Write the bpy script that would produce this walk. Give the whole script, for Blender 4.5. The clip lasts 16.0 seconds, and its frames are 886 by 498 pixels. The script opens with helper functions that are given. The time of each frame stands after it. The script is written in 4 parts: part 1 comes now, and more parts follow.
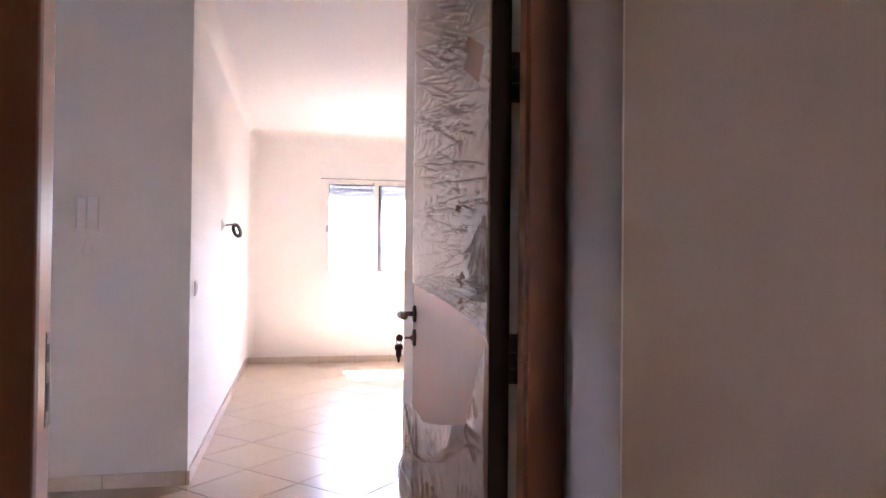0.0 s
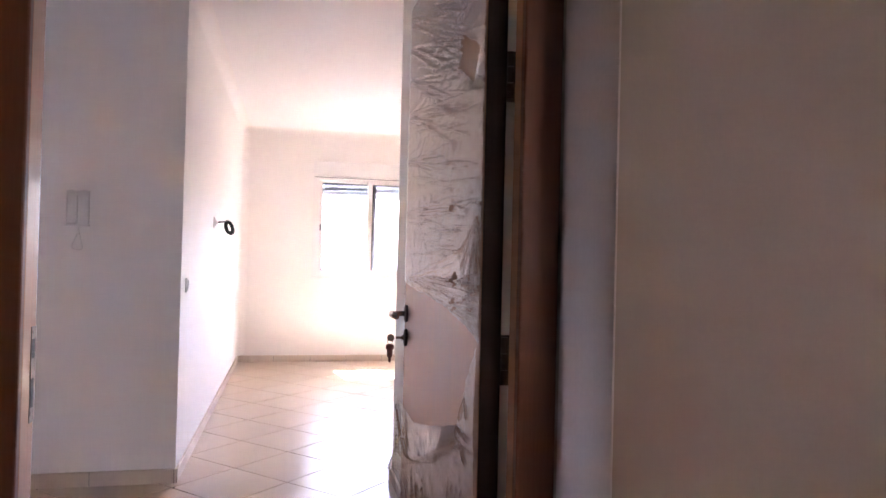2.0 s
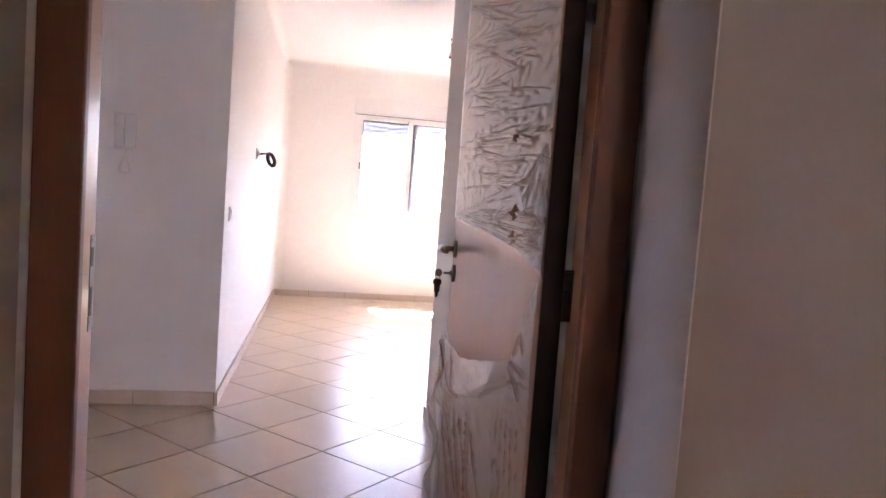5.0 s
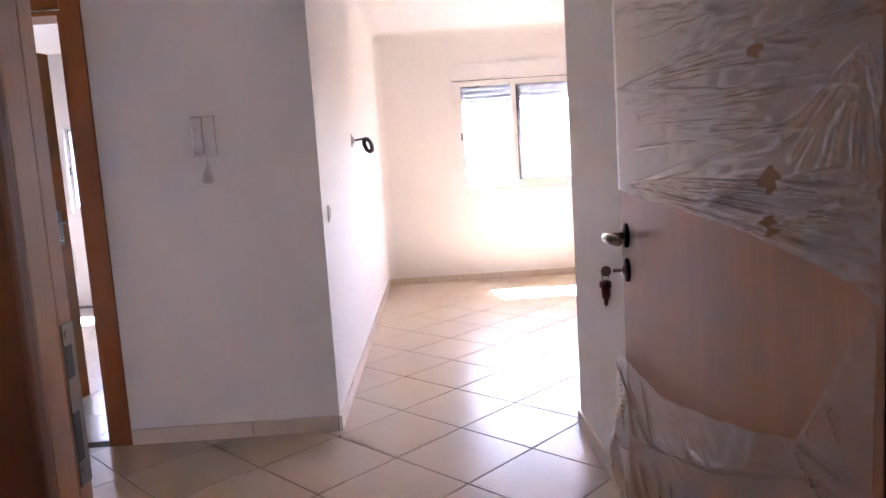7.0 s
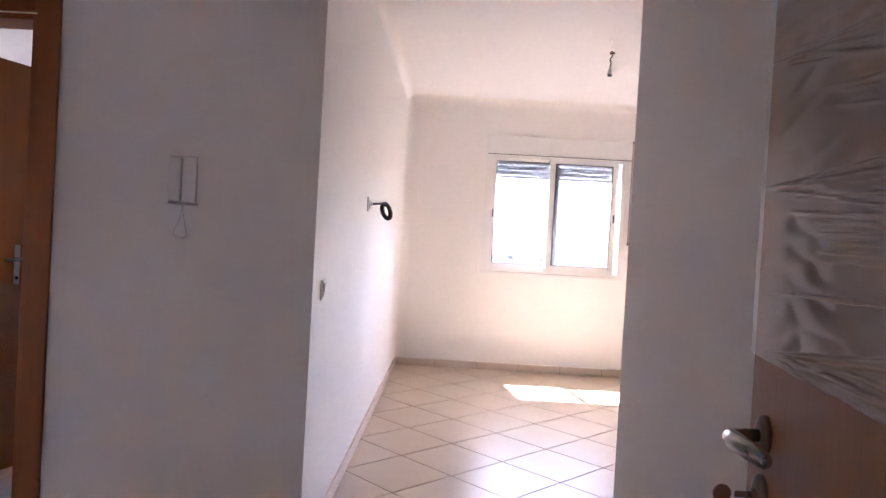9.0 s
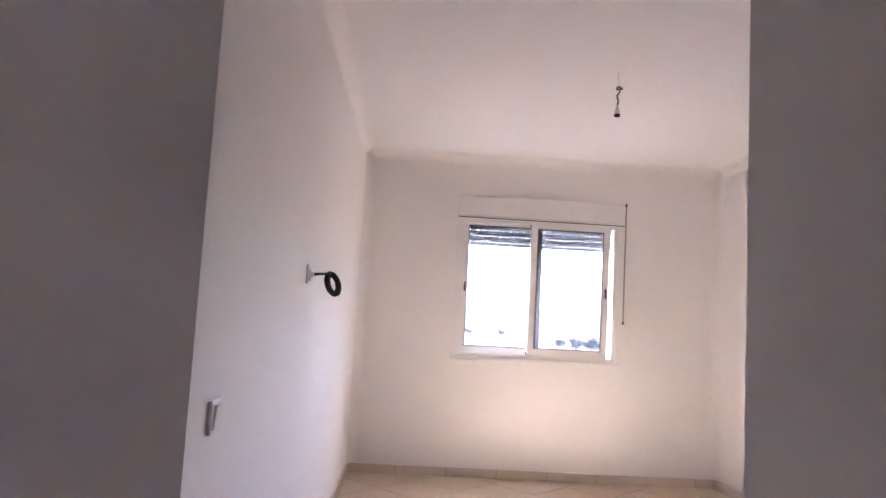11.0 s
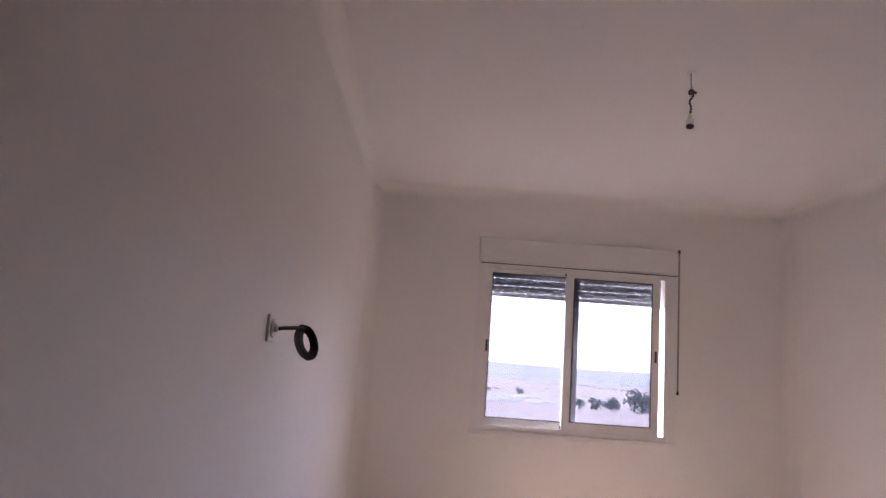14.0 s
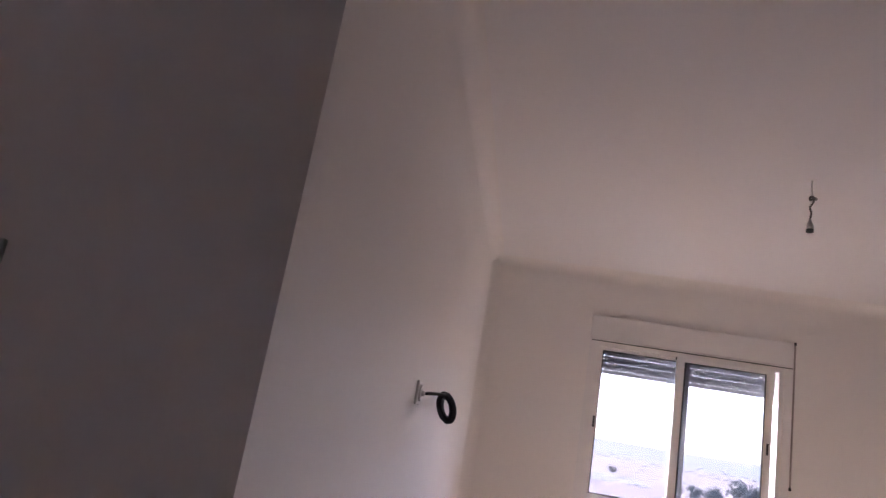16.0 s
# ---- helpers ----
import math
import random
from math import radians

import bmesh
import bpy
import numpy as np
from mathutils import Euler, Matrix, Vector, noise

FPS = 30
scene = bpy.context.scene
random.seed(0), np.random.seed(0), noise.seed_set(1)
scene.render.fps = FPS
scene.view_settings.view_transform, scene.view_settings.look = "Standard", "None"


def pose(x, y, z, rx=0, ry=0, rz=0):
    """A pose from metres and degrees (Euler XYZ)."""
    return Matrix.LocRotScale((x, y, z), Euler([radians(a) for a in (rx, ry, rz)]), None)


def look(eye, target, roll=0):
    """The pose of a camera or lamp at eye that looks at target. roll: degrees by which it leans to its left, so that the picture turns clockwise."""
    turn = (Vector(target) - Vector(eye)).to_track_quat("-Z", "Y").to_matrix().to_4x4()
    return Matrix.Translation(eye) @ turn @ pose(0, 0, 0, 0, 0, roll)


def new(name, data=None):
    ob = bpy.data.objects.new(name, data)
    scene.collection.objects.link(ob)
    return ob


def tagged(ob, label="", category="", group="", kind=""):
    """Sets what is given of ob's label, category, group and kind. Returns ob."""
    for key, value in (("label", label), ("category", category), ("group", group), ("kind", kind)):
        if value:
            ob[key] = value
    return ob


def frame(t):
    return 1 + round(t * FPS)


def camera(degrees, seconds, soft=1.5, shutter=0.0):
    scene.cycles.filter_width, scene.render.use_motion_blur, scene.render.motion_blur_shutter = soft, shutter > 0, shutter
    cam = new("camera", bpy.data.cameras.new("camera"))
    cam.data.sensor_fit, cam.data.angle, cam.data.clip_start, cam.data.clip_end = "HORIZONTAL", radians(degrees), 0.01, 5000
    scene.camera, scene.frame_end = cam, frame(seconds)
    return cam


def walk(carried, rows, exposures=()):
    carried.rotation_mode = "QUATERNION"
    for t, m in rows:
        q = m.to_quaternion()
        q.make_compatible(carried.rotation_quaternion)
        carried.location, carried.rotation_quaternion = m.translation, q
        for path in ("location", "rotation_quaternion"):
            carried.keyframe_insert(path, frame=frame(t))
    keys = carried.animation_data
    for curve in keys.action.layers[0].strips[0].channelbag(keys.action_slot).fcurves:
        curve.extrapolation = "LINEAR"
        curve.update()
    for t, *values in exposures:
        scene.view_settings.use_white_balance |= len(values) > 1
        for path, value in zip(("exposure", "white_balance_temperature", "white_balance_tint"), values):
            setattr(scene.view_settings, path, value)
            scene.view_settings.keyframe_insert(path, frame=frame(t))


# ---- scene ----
cam = camera(65.7, 16.0, soft=1.5)
PATH = [
    (0, (0.573, 0.678, 1.233), (0.984, 2.635, 1.259), 0.6),
    (0.5, (0.581, 0.691, 1.228), (1.057, 2.633, 1.241), 1.6),
    (1, (0.572, 0.694, 1.227), (0.995, 2.649, 1.244), 1.4),
    (1.5, (0.575, 0.697, 1.229), (0.998, 2.652, 1.256), 1.8),
    (2, (0.577, 0.688, 1.231), (1.007, 2.641, 1.259), 1.4),
    (2.5, (0.578, 0.687, 1.231), (0.981, 2.646, 1.246), 1.2),
    (3, (0.57, 0.687, 1.227), (0.913, 2.657, 1.231), 1.5),
    (5.5, (0.526, 0.811, 1.188), (0.868, 2.776, 1.038), 4.6),
    (6, (0.562, 0.972, 1.201), (0.772, 2.955, 1.045), 2.0),
    (6.5, (0.572, 1.144, 1.227), (0.653, 3.139, 1.102), -0.3),
    (7, (0.51, 1.356, 1.223), (0.537, 3.342, 0.995), -3.7),
    (7.5, (0.58, 1.541, 1.27), (0.659, 3.539, 1.22), 0.1),
    (8, (0.564, 1.65, 1.265), (0.468, 3.647, 1.213), 4.4),
    (10.5, (0.483, 2.786, 1.324), (0.59, 4.78, 1.437), 1.5),
    (11, (0.471, 3.062, 1.325), (0.548, 5.052, 1.511), 3.2),
    (11.5, (0.476, 3.278, 1.361), (0.543, 5.266, 1.572), 6.9),
    (12, (0.417, 3.516, 1.364), (0.717, 5.473, 1.643), 6.4),
    (12.5, (0.419, 3.673, 1.338), (0.613, 5.662, 1.428), 5.2),
    (13, (0.494, 3.835, 1.382), (0.725, 5.792, 1.723), 5.9),
    (13.5, (0.532, 3.936, 1.383), (0.677, 5.895, 1.755), 5.4),
    (14, (0.505, 3.948, 1.378), (0.518, 5.918, 1.72), 4.2),
    (14.5, (0.492, 3.933, 1.378), (0.527, 5.909, 1.685), 3.4),
    (15, (0.443, 3.827, 1.384), (0.422, 5.803, 1.696), 2.4),
    (15.5, (0.381, 3.699, 1.368), (0.277, 5.671, 1.681), 4.9),
    (16, (0.378, 3.616, 1.374), (0.089, 5.535, 1.858), 9.7),
]

EXPOSURES = [
    (0.0, 6.90, 5800, 25), (3.0, 6.90, 5800, 25), (6.0, 6.88, 5800, 25), (6.5, 6.86, 5800, 25), (7.0, 6.74, 5800, 24), (7.5, 6.52, 5760, 23), (8.0, 6.44, 5750, 23),
    (10.5, 5.90, 5620, 21), (11.0, 5.74, 5620, 21), (12.0, 5.22, 5720, 23), (12.5, 4.92, 5780, 26), (13.0, 4.64, 5850, 29), (14.0, 4.56, 5850, 29), (15.0, 4.60, 5850, 29),
    (15.5, 4.64, 5850, 28), (16.0, 4.78, 5850, 28)]
walk(cam, [(t, look(e, g, r)) for t, e, g, r in PATH], EXPOSURES)

# ---- world and sun ----
TO_SUN = Vector((-0.12, 0.69, 1.0)).normalized()
world = bpy.data.worlds.new("sky")
scene.world = world
world.use_nodes = True
sky = world.node_tree.nodes.new("ShaderNodeTexSky")
sky.sky_type, sky.sun_disc = "NISHITA", False
sky.sun_elevation = math.asin(TO_SUN.z)
sky.sun_rotation = math.atan2(TO_SUN.x, TO_SUN.y)
sky.air_density, sky.dust_density, sky.ozone_density = 0.65, 3.5, 0.2
background = world.node_tree.nodes["Background"]
background.inputs["Strength"].default_value = 0.15
world.node_tree.links.new(sky.outputs["Color"], background.inputs["Color"])
sun = new("sun", bpy.data.lights.new("sun", "SUN"))
sun.data.energy, sun.data.angle, sun.data.color = 2.0, radians(0.5), (1.0, 0.965, 0.92)
sun.matrix_world = look(TO_SUN * 30, (0, 0, 0))


# ---- materials ----
def nodes_of(name):
    m = bpy.data.materials.new(name)
    m.use_nodes = True
    tree = m.node_tree
    return m, tree, tree.nodes["Principled BSDF"]


def mat(name, color, rough=0.5, vary=0.08, scale=6.0, fine=60.0, bump=0.1, depth=0.002, metal=0.0, stretch=(1, 1, 1),
        island=0.0, each=0.0, coat=0.0, spec=0.5, blot=None, blot_amount=0.0, blot_scale=3.0):
    """A surface with variation at two scales, fine relief and uneven gloss."""
    m, tree, bsdf = nodes_of(name)
    add, link = tree.nodes.new, tree.links.new
    coord, mapping = add("ShaderNodeTexCoord"), add("ShaderNodeMapping")
    mapping.inputs["Scale"].default_value = stretch
    link(coord.outputs["Object"], mapping.inputs["Vector"])
    big, small = add("ShaderNodeTexNoise"), add("ShaderNodeTexNoise")
    for n, s, d in ((big, scale, 4.0), (small, fine, 3.0)):
        n.inputs["Scale"].default_value, n.inputs["Detail"].default_value = s, d
        link(mapping.outputs["Vector"], n.inputs["Vector"])
    mix = add("ShaderNodeMath")
    mix.operation = "MULTIPLY_ADD"
    mix.inputs[1].default_value = 0.6
    link(big.outputs["Fac"], mix.inputs[0])
    half = add("ShaderNodeMath")
    half.operation = "MULTIPLY"
    half.inputs[1].default_value = 0.4
    link(small.outputs["Fac"], half.inputs[0])
    link(half.outputs[0], mix.inputs[2])
    value = mix.outputs[0]
    if each:
        info = add("ShaderNodeObjectInfo")
        shift = add("ShaderNodeMath")
        shift.operation = "MULTIPLY_ADD"
        shift.inputs[1].default_value = each
        link(info.outputs["Random"], shift.inputs[0])
        link(value, shift.inputs[2])
        value = shift.outputs[0]
    if island:
        geo = add("ShaderNodeNewGeometry")
        shift = add("ShaderNodeMath")
        shift.operation = "MULTIPLY_ADD"
        shift.inputs[1].default_value = island
        link(geo.outputs["Random Per Island"], shift.inputs[0])
        link(value, shift.inputs[2])
        value = shift.outputs[0]
    ramp = add("ShaderNodeValToRGB")
    lo = [c * (1 - vary) for c in color]
    hi = [min(1.0, c * (1 + vary)) for c in color]
    ramp.color_ramp.elements[0].position, ramp.color_ramp.elements[1].position = 0.25, 0.75 + each + island
    ramp.color_ramp.elements[0].color, ramp.color_ramp.elements[1].color = (*lo, 1), (*hi, 1)
    link(value, ramp.inputs["Fac"])
    out = ramp.outputs["Color"]
    if blot:
        spots, edge = add("ShaderNodeTexNoise"), add("ShaderNodeValToRGB")
        spots.inputs["Scale"].default_value, spots.inputs["Detail"].default_value = blot_scale, 2.0
        link(coord.outputs["Object"], spots.inputs["Vector"])
        edge.color_ramp.elements[0].position, edge.color_ramp.elements[1].position = 0.53, 0.66
        link(spots.outputs["Fac"], edge.inputs["Fac"])
        fac = add("ShaderNodeMath")
        fac.operation = "MULTIPLY"
        fac.inputs[1].default_value = blot_amount
        link(edge.outputs["Color"], fac.inputs[0])
        blend = add("ShaderNodeMixRGB")
        blend.inputs[2].default_value = (*blot, 1)
        link(fac.outputs[0], blend.inputs[0])
        link(out, blend.inputs[1])
        out = blend.outputs[0]
    link(out, bsdf.inputs["Base Color"])
    gloss = add("ShaderNodeMath")
    gloss.operation = "MULTIPLY_ADD"
    gloss.inputs[1].default_value, gloss.inputs[2].default_value = rough * 0.3, rough * 0.85
    link(big.outputs["Fac"], gloss.inputs[0])
    link(gloss.outputs[0], bsdf.inputs["Roughness"])
    bsdf.inputs["Metallic"].default_value = metal
    bsdf.inputs["Coat Weight"].default_value = coat
    bsdf.inputs["Coat Roughness"].default_value = 0.17
    bsdf.inputs["Specular IOR Level"].default_value = spec
    if bump:
        b = add("ShaderNodeBump")
        b.inputs["Strength"].default_value, b.inputs["Distance"].default_value = bump, depth
        link(small.outputs["Fac"], b.inputs["Height"])
        link(b.outputs["Normal"], bsdf.inputs["Normal"])
    return m


def let_light_through(m, color, share):
    """Thin plastic that passes a little of the light behind it."""
    tree = m.node_tree
    back, mix = tree.nodes.new("ShaderNodeBsdfTranslucent"), tree.nodes.new("ShaderNodeMixShader")
    back.inputs["Color"].default_value = (*color, 1)
    mix.inputs[0].default_value = share
    tree.links.new(tree.nodes["Principled BSDF"].outputs[0], mix.inputs[1])
    tree.links.new(back.outputs[0], mix.inputs[2])
    tree.links.new(mix.outputs[0], tree.nodes["Material Output"].inputs["Surface"])
    return m


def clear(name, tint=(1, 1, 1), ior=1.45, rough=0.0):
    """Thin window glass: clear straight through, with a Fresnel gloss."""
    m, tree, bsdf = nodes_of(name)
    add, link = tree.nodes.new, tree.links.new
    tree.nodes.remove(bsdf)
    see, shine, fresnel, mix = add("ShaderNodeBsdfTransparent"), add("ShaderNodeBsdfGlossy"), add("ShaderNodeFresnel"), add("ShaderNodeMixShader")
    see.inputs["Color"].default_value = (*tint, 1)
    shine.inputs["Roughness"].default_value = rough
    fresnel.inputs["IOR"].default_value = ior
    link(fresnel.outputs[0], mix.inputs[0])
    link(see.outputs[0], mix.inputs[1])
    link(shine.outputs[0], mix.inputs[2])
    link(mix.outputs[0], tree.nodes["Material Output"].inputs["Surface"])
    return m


def film_mat(name, milk, rough, grain, ior=1.8):
    """Thin crumpled packing film: mostly clear, milky where it scatters, glossy."""
    m, tree, bsdf = nodes_of(name)
    add, link = tree.nodes.new, tree.links.new
    tree.nodes.remove(bsdf)
    see, white, soft = add("ShaderNodeBsdfTransparent"), add("ShaderNodeBsdfDiffuse"), add("ShaderNodeMixShader")
    shine, fresnel, mix = add("ShaderNodeBsdfGlossy"), add("ShaderNodeFresnel"), add("ShaderNodeMixShader")
    see.inputs["Color"].default_value = (0.96, 0.94, 0.93, 1)
    white.inputs["Color"].default_value = (0.90, 0.80, 0.72, 1)
    coord, cloud, level = add("ShaderNodeTexCoord"), add("ShaderNodeTexNoise"), add("ShaderNodeMath")
    cloud.inputs["Scale"].default_value, cloud.inputs["Detail"].default_value = 9.0, 5.0
    link(coord.outputs["Object"], cloud.inputs["Vector"])
    level.operation = "MULTIPLY_ADD"
    level.inputs[1].default_value, level.inputs[2].default_value = milk * 0.8, milk * 0.6
    link(cloud.outputs["Fac"], level.inputs[0])
    link(level.outputs[0], soft.inputs[0])
    link(see.outputs[0], soft.inputs[1])
    link(white.outputs[0], soft.inputs[2])
    shine.inputs["Roughness"].default_value = rough
    fresnel.inputs["IOR"].default_value = ior
    stretch, crease, bump = add("ShaderNodeMapping"), add("ShaderNodeTexNoise"), add("ShaderNodeBump")
    stretch.inputs["Scale"].default_value = grain
    stretch.inputs["Rotation"].default_value = (-0.17, 0, 0)
    link(coord.outputs["Object"], stretch.inputs["Vector"])
    crease.noise_type = "RIDGED_MULTIFRACTAL"
    crease.inputs["Scale"].default_value, crease.inputs["Detail"].default_value, crease.inputs["Distortion"].default_value = 1.0, 2.0, 0.15
    link(stretch.outputs["Vector"], crease.inputs["Vector"])
    bump.inputs["Strength"].default_value, bump.inputs["Distance"].default_value = 0.45, 0.005
    link(crease.outputs["Fac"], bump.inputs["Height"])
    for shader in (white, shine, fresnel):
        link(bump.outputs["Normal"], shader.inputs["Normal"])
    link(fresnel.outputs[0], mix.inputs[0])
    link(soft.outputs[0], mix.inputs[1])
    link(shine.outputs[0], mix.inputs[2])
    link(mix.outputs[0], tree.nodes["Material Output"].inputs["Surface"])
    return m


PAINT = mat("white_wall_paint", (0.82, 0.79, 0.755), 0.75, 0.02, 1.3, 140, 0.12, 0.001, spec=0.3)
CEILING_PAINT = mat("ceiling_paint", (0.82, 0.80, 0.79), 0.85, 0.02, 1.0, 120, 0.1, 0.001, spec=0.2)
LANDING_PAINT = mat("landing_wall_paint", (0.385, 0.315, 0.250), 0.6, 0.05, 1.1, 110, 0.12, 0.001, blot=(0.37, 0.255, 0.195), blot_amount=0.6, blot_scale=3.1)
# beige picked to warm the light bounced into the hall
BOUNCE_PAINT = mat("light_warming_beige_paint", (0.64, 0.45, 0.28), 0.6, 0.05, 1.1, 110, 0.12, 0.001)
TILE = mat("beige_floor_tile", (0.61, 0.485, 0.36), 0.30, 0.07, 5.0, 70, 0.03, 0.0006, each=0.10, spec=0.35)
GROUT = mat("dark_tile_joint", (0.10, 0.08, 0.065), 0.9, 0.2, 8.0, 90, 0.2)
SKIRTING = mat("beige_skirting_tile", (0.66, 0.555, 0.45), 0.40, 0.07, 6.0, 80, 0.04, each=0.08)
SCREED = mat("cement_screed", (0.42, 0.38, 0.34), 0.8, 0.12, 4.0, 60, 0.2)
KITCHEN_TILE = mat("pale_kitchen_floor_tile", (0.66, 0.60, 0.56), 0.2, 0.05, 5.0, 60, 0.03, each=0.06)
WOOD = mat("brown_varnished_door_wood", (0.38, 0.175, 0.090), 0.40, 0.16, 2.5, 26, 0.08, 0.0006, stretch=(9, 9, 0.7), coat=0.4, spec=0.35)
WOOD_DARK = mat("dark_brown_frame_wood", (0.145, 0.049, 0.022), 0.42, 0.2, 3.0, 30, 0.1, 0.0006, stretch=(9, 9, 0.7), coat=0.05, spec=0.25)
WOOD_ORANGE = mat("orange_brown_inner_door_wood", (0.31, 0.098, 0.024), 0.42, 0.16, 2.5, 26, 0.08, 0.0006, stretch=(9, 9, 0.7), coat=0.1, spec=0.35)
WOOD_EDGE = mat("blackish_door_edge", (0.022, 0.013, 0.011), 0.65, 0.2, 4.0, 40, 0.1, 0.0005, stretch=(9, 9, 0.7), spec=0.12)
STEEL = mat("brushed_steel", (0.46, 0.44, 0.42), 0.21, 0.08, 12, 120, 0.05, 0.0003, metal=1.0)
GUNMETAL = mat("dark_bronze_metal", (0.17, 0.135, 0.12), 0.38, 0.12, 12, 120, 0.05, 0.0003, metal=0.9)
FOB = mat("dark_red_key_fob", (0.10, 0.018, 0.015), 0.35, 0.1, 20, 90, 0.05)
REVEAL = mat("grey_plaster_reveal", (0.62, 0.53, 0.48), 0.8, 0.06, 2.0, 90, 0.15, 0.001, spec=0.2)
STRAP = mat("grey_brown_shutter_strap", (0.30, 0.26, 0.24), 0.7, 0.1, 20, 150, 0.1, 0.0004)
ALU = mat("white_lacquered_aluminium", (0.78, 0.76, 0.74), 0.4, 0.03, 6, 90, 0.04, 0.0004)
SLAT = mat("grey_shutter_slat", (0.78, 0.77, 0.75), 0.5, 0.04, 3, 40, 0.02, 0.0003, each=0.08)
let_light_through(SLAT, (0.78, 0.75, 0.72), 0.17)
RUBBER = mat("black_rubber_seal", (0.018, 0.018, 0.018), 0.6, 0.2, 20, 100, 0.05)
PLASTIC = mat("white_switch_plastic", (0.78, 0.76, 0.73), 0.35, 0.03, 20, 120, 0.03, 0.0003)
CABLE = mat("black_cable", (0.006, 0.006, 0.0065), 0.45, 0.2, 30, 150, 0.08)
WIRE = mat("grey_brown_wire", (0.10, 0.085, 0.075), 0.5, 0.2, 40, 150, 0.08)
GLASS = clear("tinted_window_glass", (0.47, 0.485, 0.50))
FILM = film_mat("crumpled_film", 0.27, 0.15, (3, 2.4, 42), 2.4)
FILM_LOW = film_mat("loose_film", 0.18, 0.16, (4, 7, 3), 1.7)
FILM_THIN = film_mat("thin_clinging_film", 0.05, 0.2, (4, 5, 3), 1.3)
FACADE = mat("facade_render", (0.62, 0.51, 0.40), 0.85, 0.06, 1.5, 60, 0.2)
FIELD = mat("dry_field_soil", (0.064, 0.048, 0.044), 0.95, 0.25, 0.012, 0.12, 0.08, 0.3, blot=(0.050, 0.045, 0.044), blot_amount=0.9, blot_scale=0.009)
# distance haze put into the far hills' base colour as blue-grey
HAZY_HILL = mat("far_hill_haze_blue", (0.038, 0.046, 0.055), 0.95, 0.45, 0.012, 0.05, 0.08, 0.3, blot=(0.062, 0.051, 0.048), blot_amount=0.85, blot_scale=0.0035)
# bush and tree leaves greyed and paled, haze painted into their colour
BUSH = mat("bush_leaf_haze_pale", (0.150, 0.150, 0.150), 0.8, 0.3, 0.5, 5, 0.2, 0.02, island=0.35)
LEAF = mat("olive_leaf_haze_pale", (0.150, 0.165, 0.145), 0.7, 0.3, 0.6, 6, 0.2, 0.02, island=0.3)
BARK = mat("grey_bark", (0.10, 0.08, 0.06), 0.9, 0.25, 3, 20, 0.4, 0.01)


# ---- mesh helpers ----
def mesh_of(name, bm, material, smooth=False):
    me = bpy.data.meshes.new(name)
    bm.normal_update()
    bm.to_mesh(me)
    bm.free()
    me.materials.append(material)
    if smooth:
        me.polygons.foreach_set("use_smooth", [True] * len(me.polygons))
    return me


def part(name, bm, material, parent=None, label="", smooth=False):
    ob = new(name, mesh_of(name, bm, material, smooth))
    if parent:
        ob.parent = parent
    return tagged(ob, label)


def add_box(bm, x0, x1, y0, y1, z0, z1):
    m = Matrix.Translation(((x0 + x1) / 2, (y0 + y1) / 2, (z0 + z1) / 2)) @ Matrix.Diagonal((x1 - x0, y1 - y0, z1 - z0, 1))
    return bmesh.ops.create_cube(bm, size=1.0, matrix=m)["verts"]


def box(x0, x1, y0, y1, z0, z1, bevel=0.0, segments=2):
    bm = bmesh.new()
    add_box(bm, x0, x1, y0, y1, z0, z1)
    if bevel:
        bmesh.ops.bevel(bm, geom=bm.edges[:], offset=bevel, segments=segments, profile=0.5, affect="EDGES")
    return bm


def add_rod(bm, a, b, r0, r1=None, seg=14):
    a, b = Vector(a), Vector(b)
    r1 = r0 if r1 is None else r1
    m = Matrix.Translation((a + b) / 2) @ (b - a).to_track_quat("Z", "Y").to_matrix().to_4x4()
    bmesh.ops.create_cone(bm, cap_ends=True, segments=seg, radius1=r0, radius2=r1, depth=(b - a).length, matrix=m)


def rod(a, b, r0, r1=None, seg=14):
    bm = bmesh.new()
    add_rod(bm, a, b, r0, r1, seg)
    return bm


def tube(points, radius, seg=8, bm=None):
    """A round tube along points; radius may be one number or one for each point."""
    bm = bm or bmesh.new()
    pts = [Vector(p) for p in points]
    side, rings = None, []
    for n, p in enumerate(pts):
        way = (pts[min(n + 1, len(pts) - 1)] - pts[max(n - 1, 0)]).normalized()
        if side is None:
            side = way.orthogonal().normalized()
        side = (side - way * side.dot(way)).normalized()
        up = way.cross(side)
        r = radius[n] if isinstance(radius, (list, tuple)) else radius
        rings.append([bm.verts.new(p + r * (math.cos(a) * side + math.sin(a) * up)) for a in (2 * math.pi * k / seg for k in range(seg))])
    for a, b in zip(rings, rings[1:]):
        for k in range(seg):
            bm.faces.new((a[k], a[(k + 1) % seg], b[(k + 1) % seg], b[k]))
    bm.faces.new(list(reversed(rings[0])))
    bm.faces.new(rings[-1])
    return bm


def lathe(profile, axis_at, toward, seg=20):
    """A turned body: profile rows are (distance along, radius)."""
    toward = Vector(toward).normalized()
    side = toward.orthogonal().normalized()
    up = toward.cross(side)
    bm, rings = bmesh.new(), []
    for d, r in profile:
        c = Vector(axis_at) + toward * d
        rings.append([bm.verts.new(c + max(r, 1e-4) * (math.cos(a) * side + math.sin(a) * up)) for a in (2 * math.pi * k / seg for k in range(seg))])
    for a, b in zip(rings, rings[1:]):
        for k in range(seg):
            bm.faces.new((a[k], a[(k + 1) % seg], b[(k + 1) % seg], b[k]))
    bm.faces.new(list(reversed(rings[0])))
    bm.faces.new(rings[-1])
    return bm


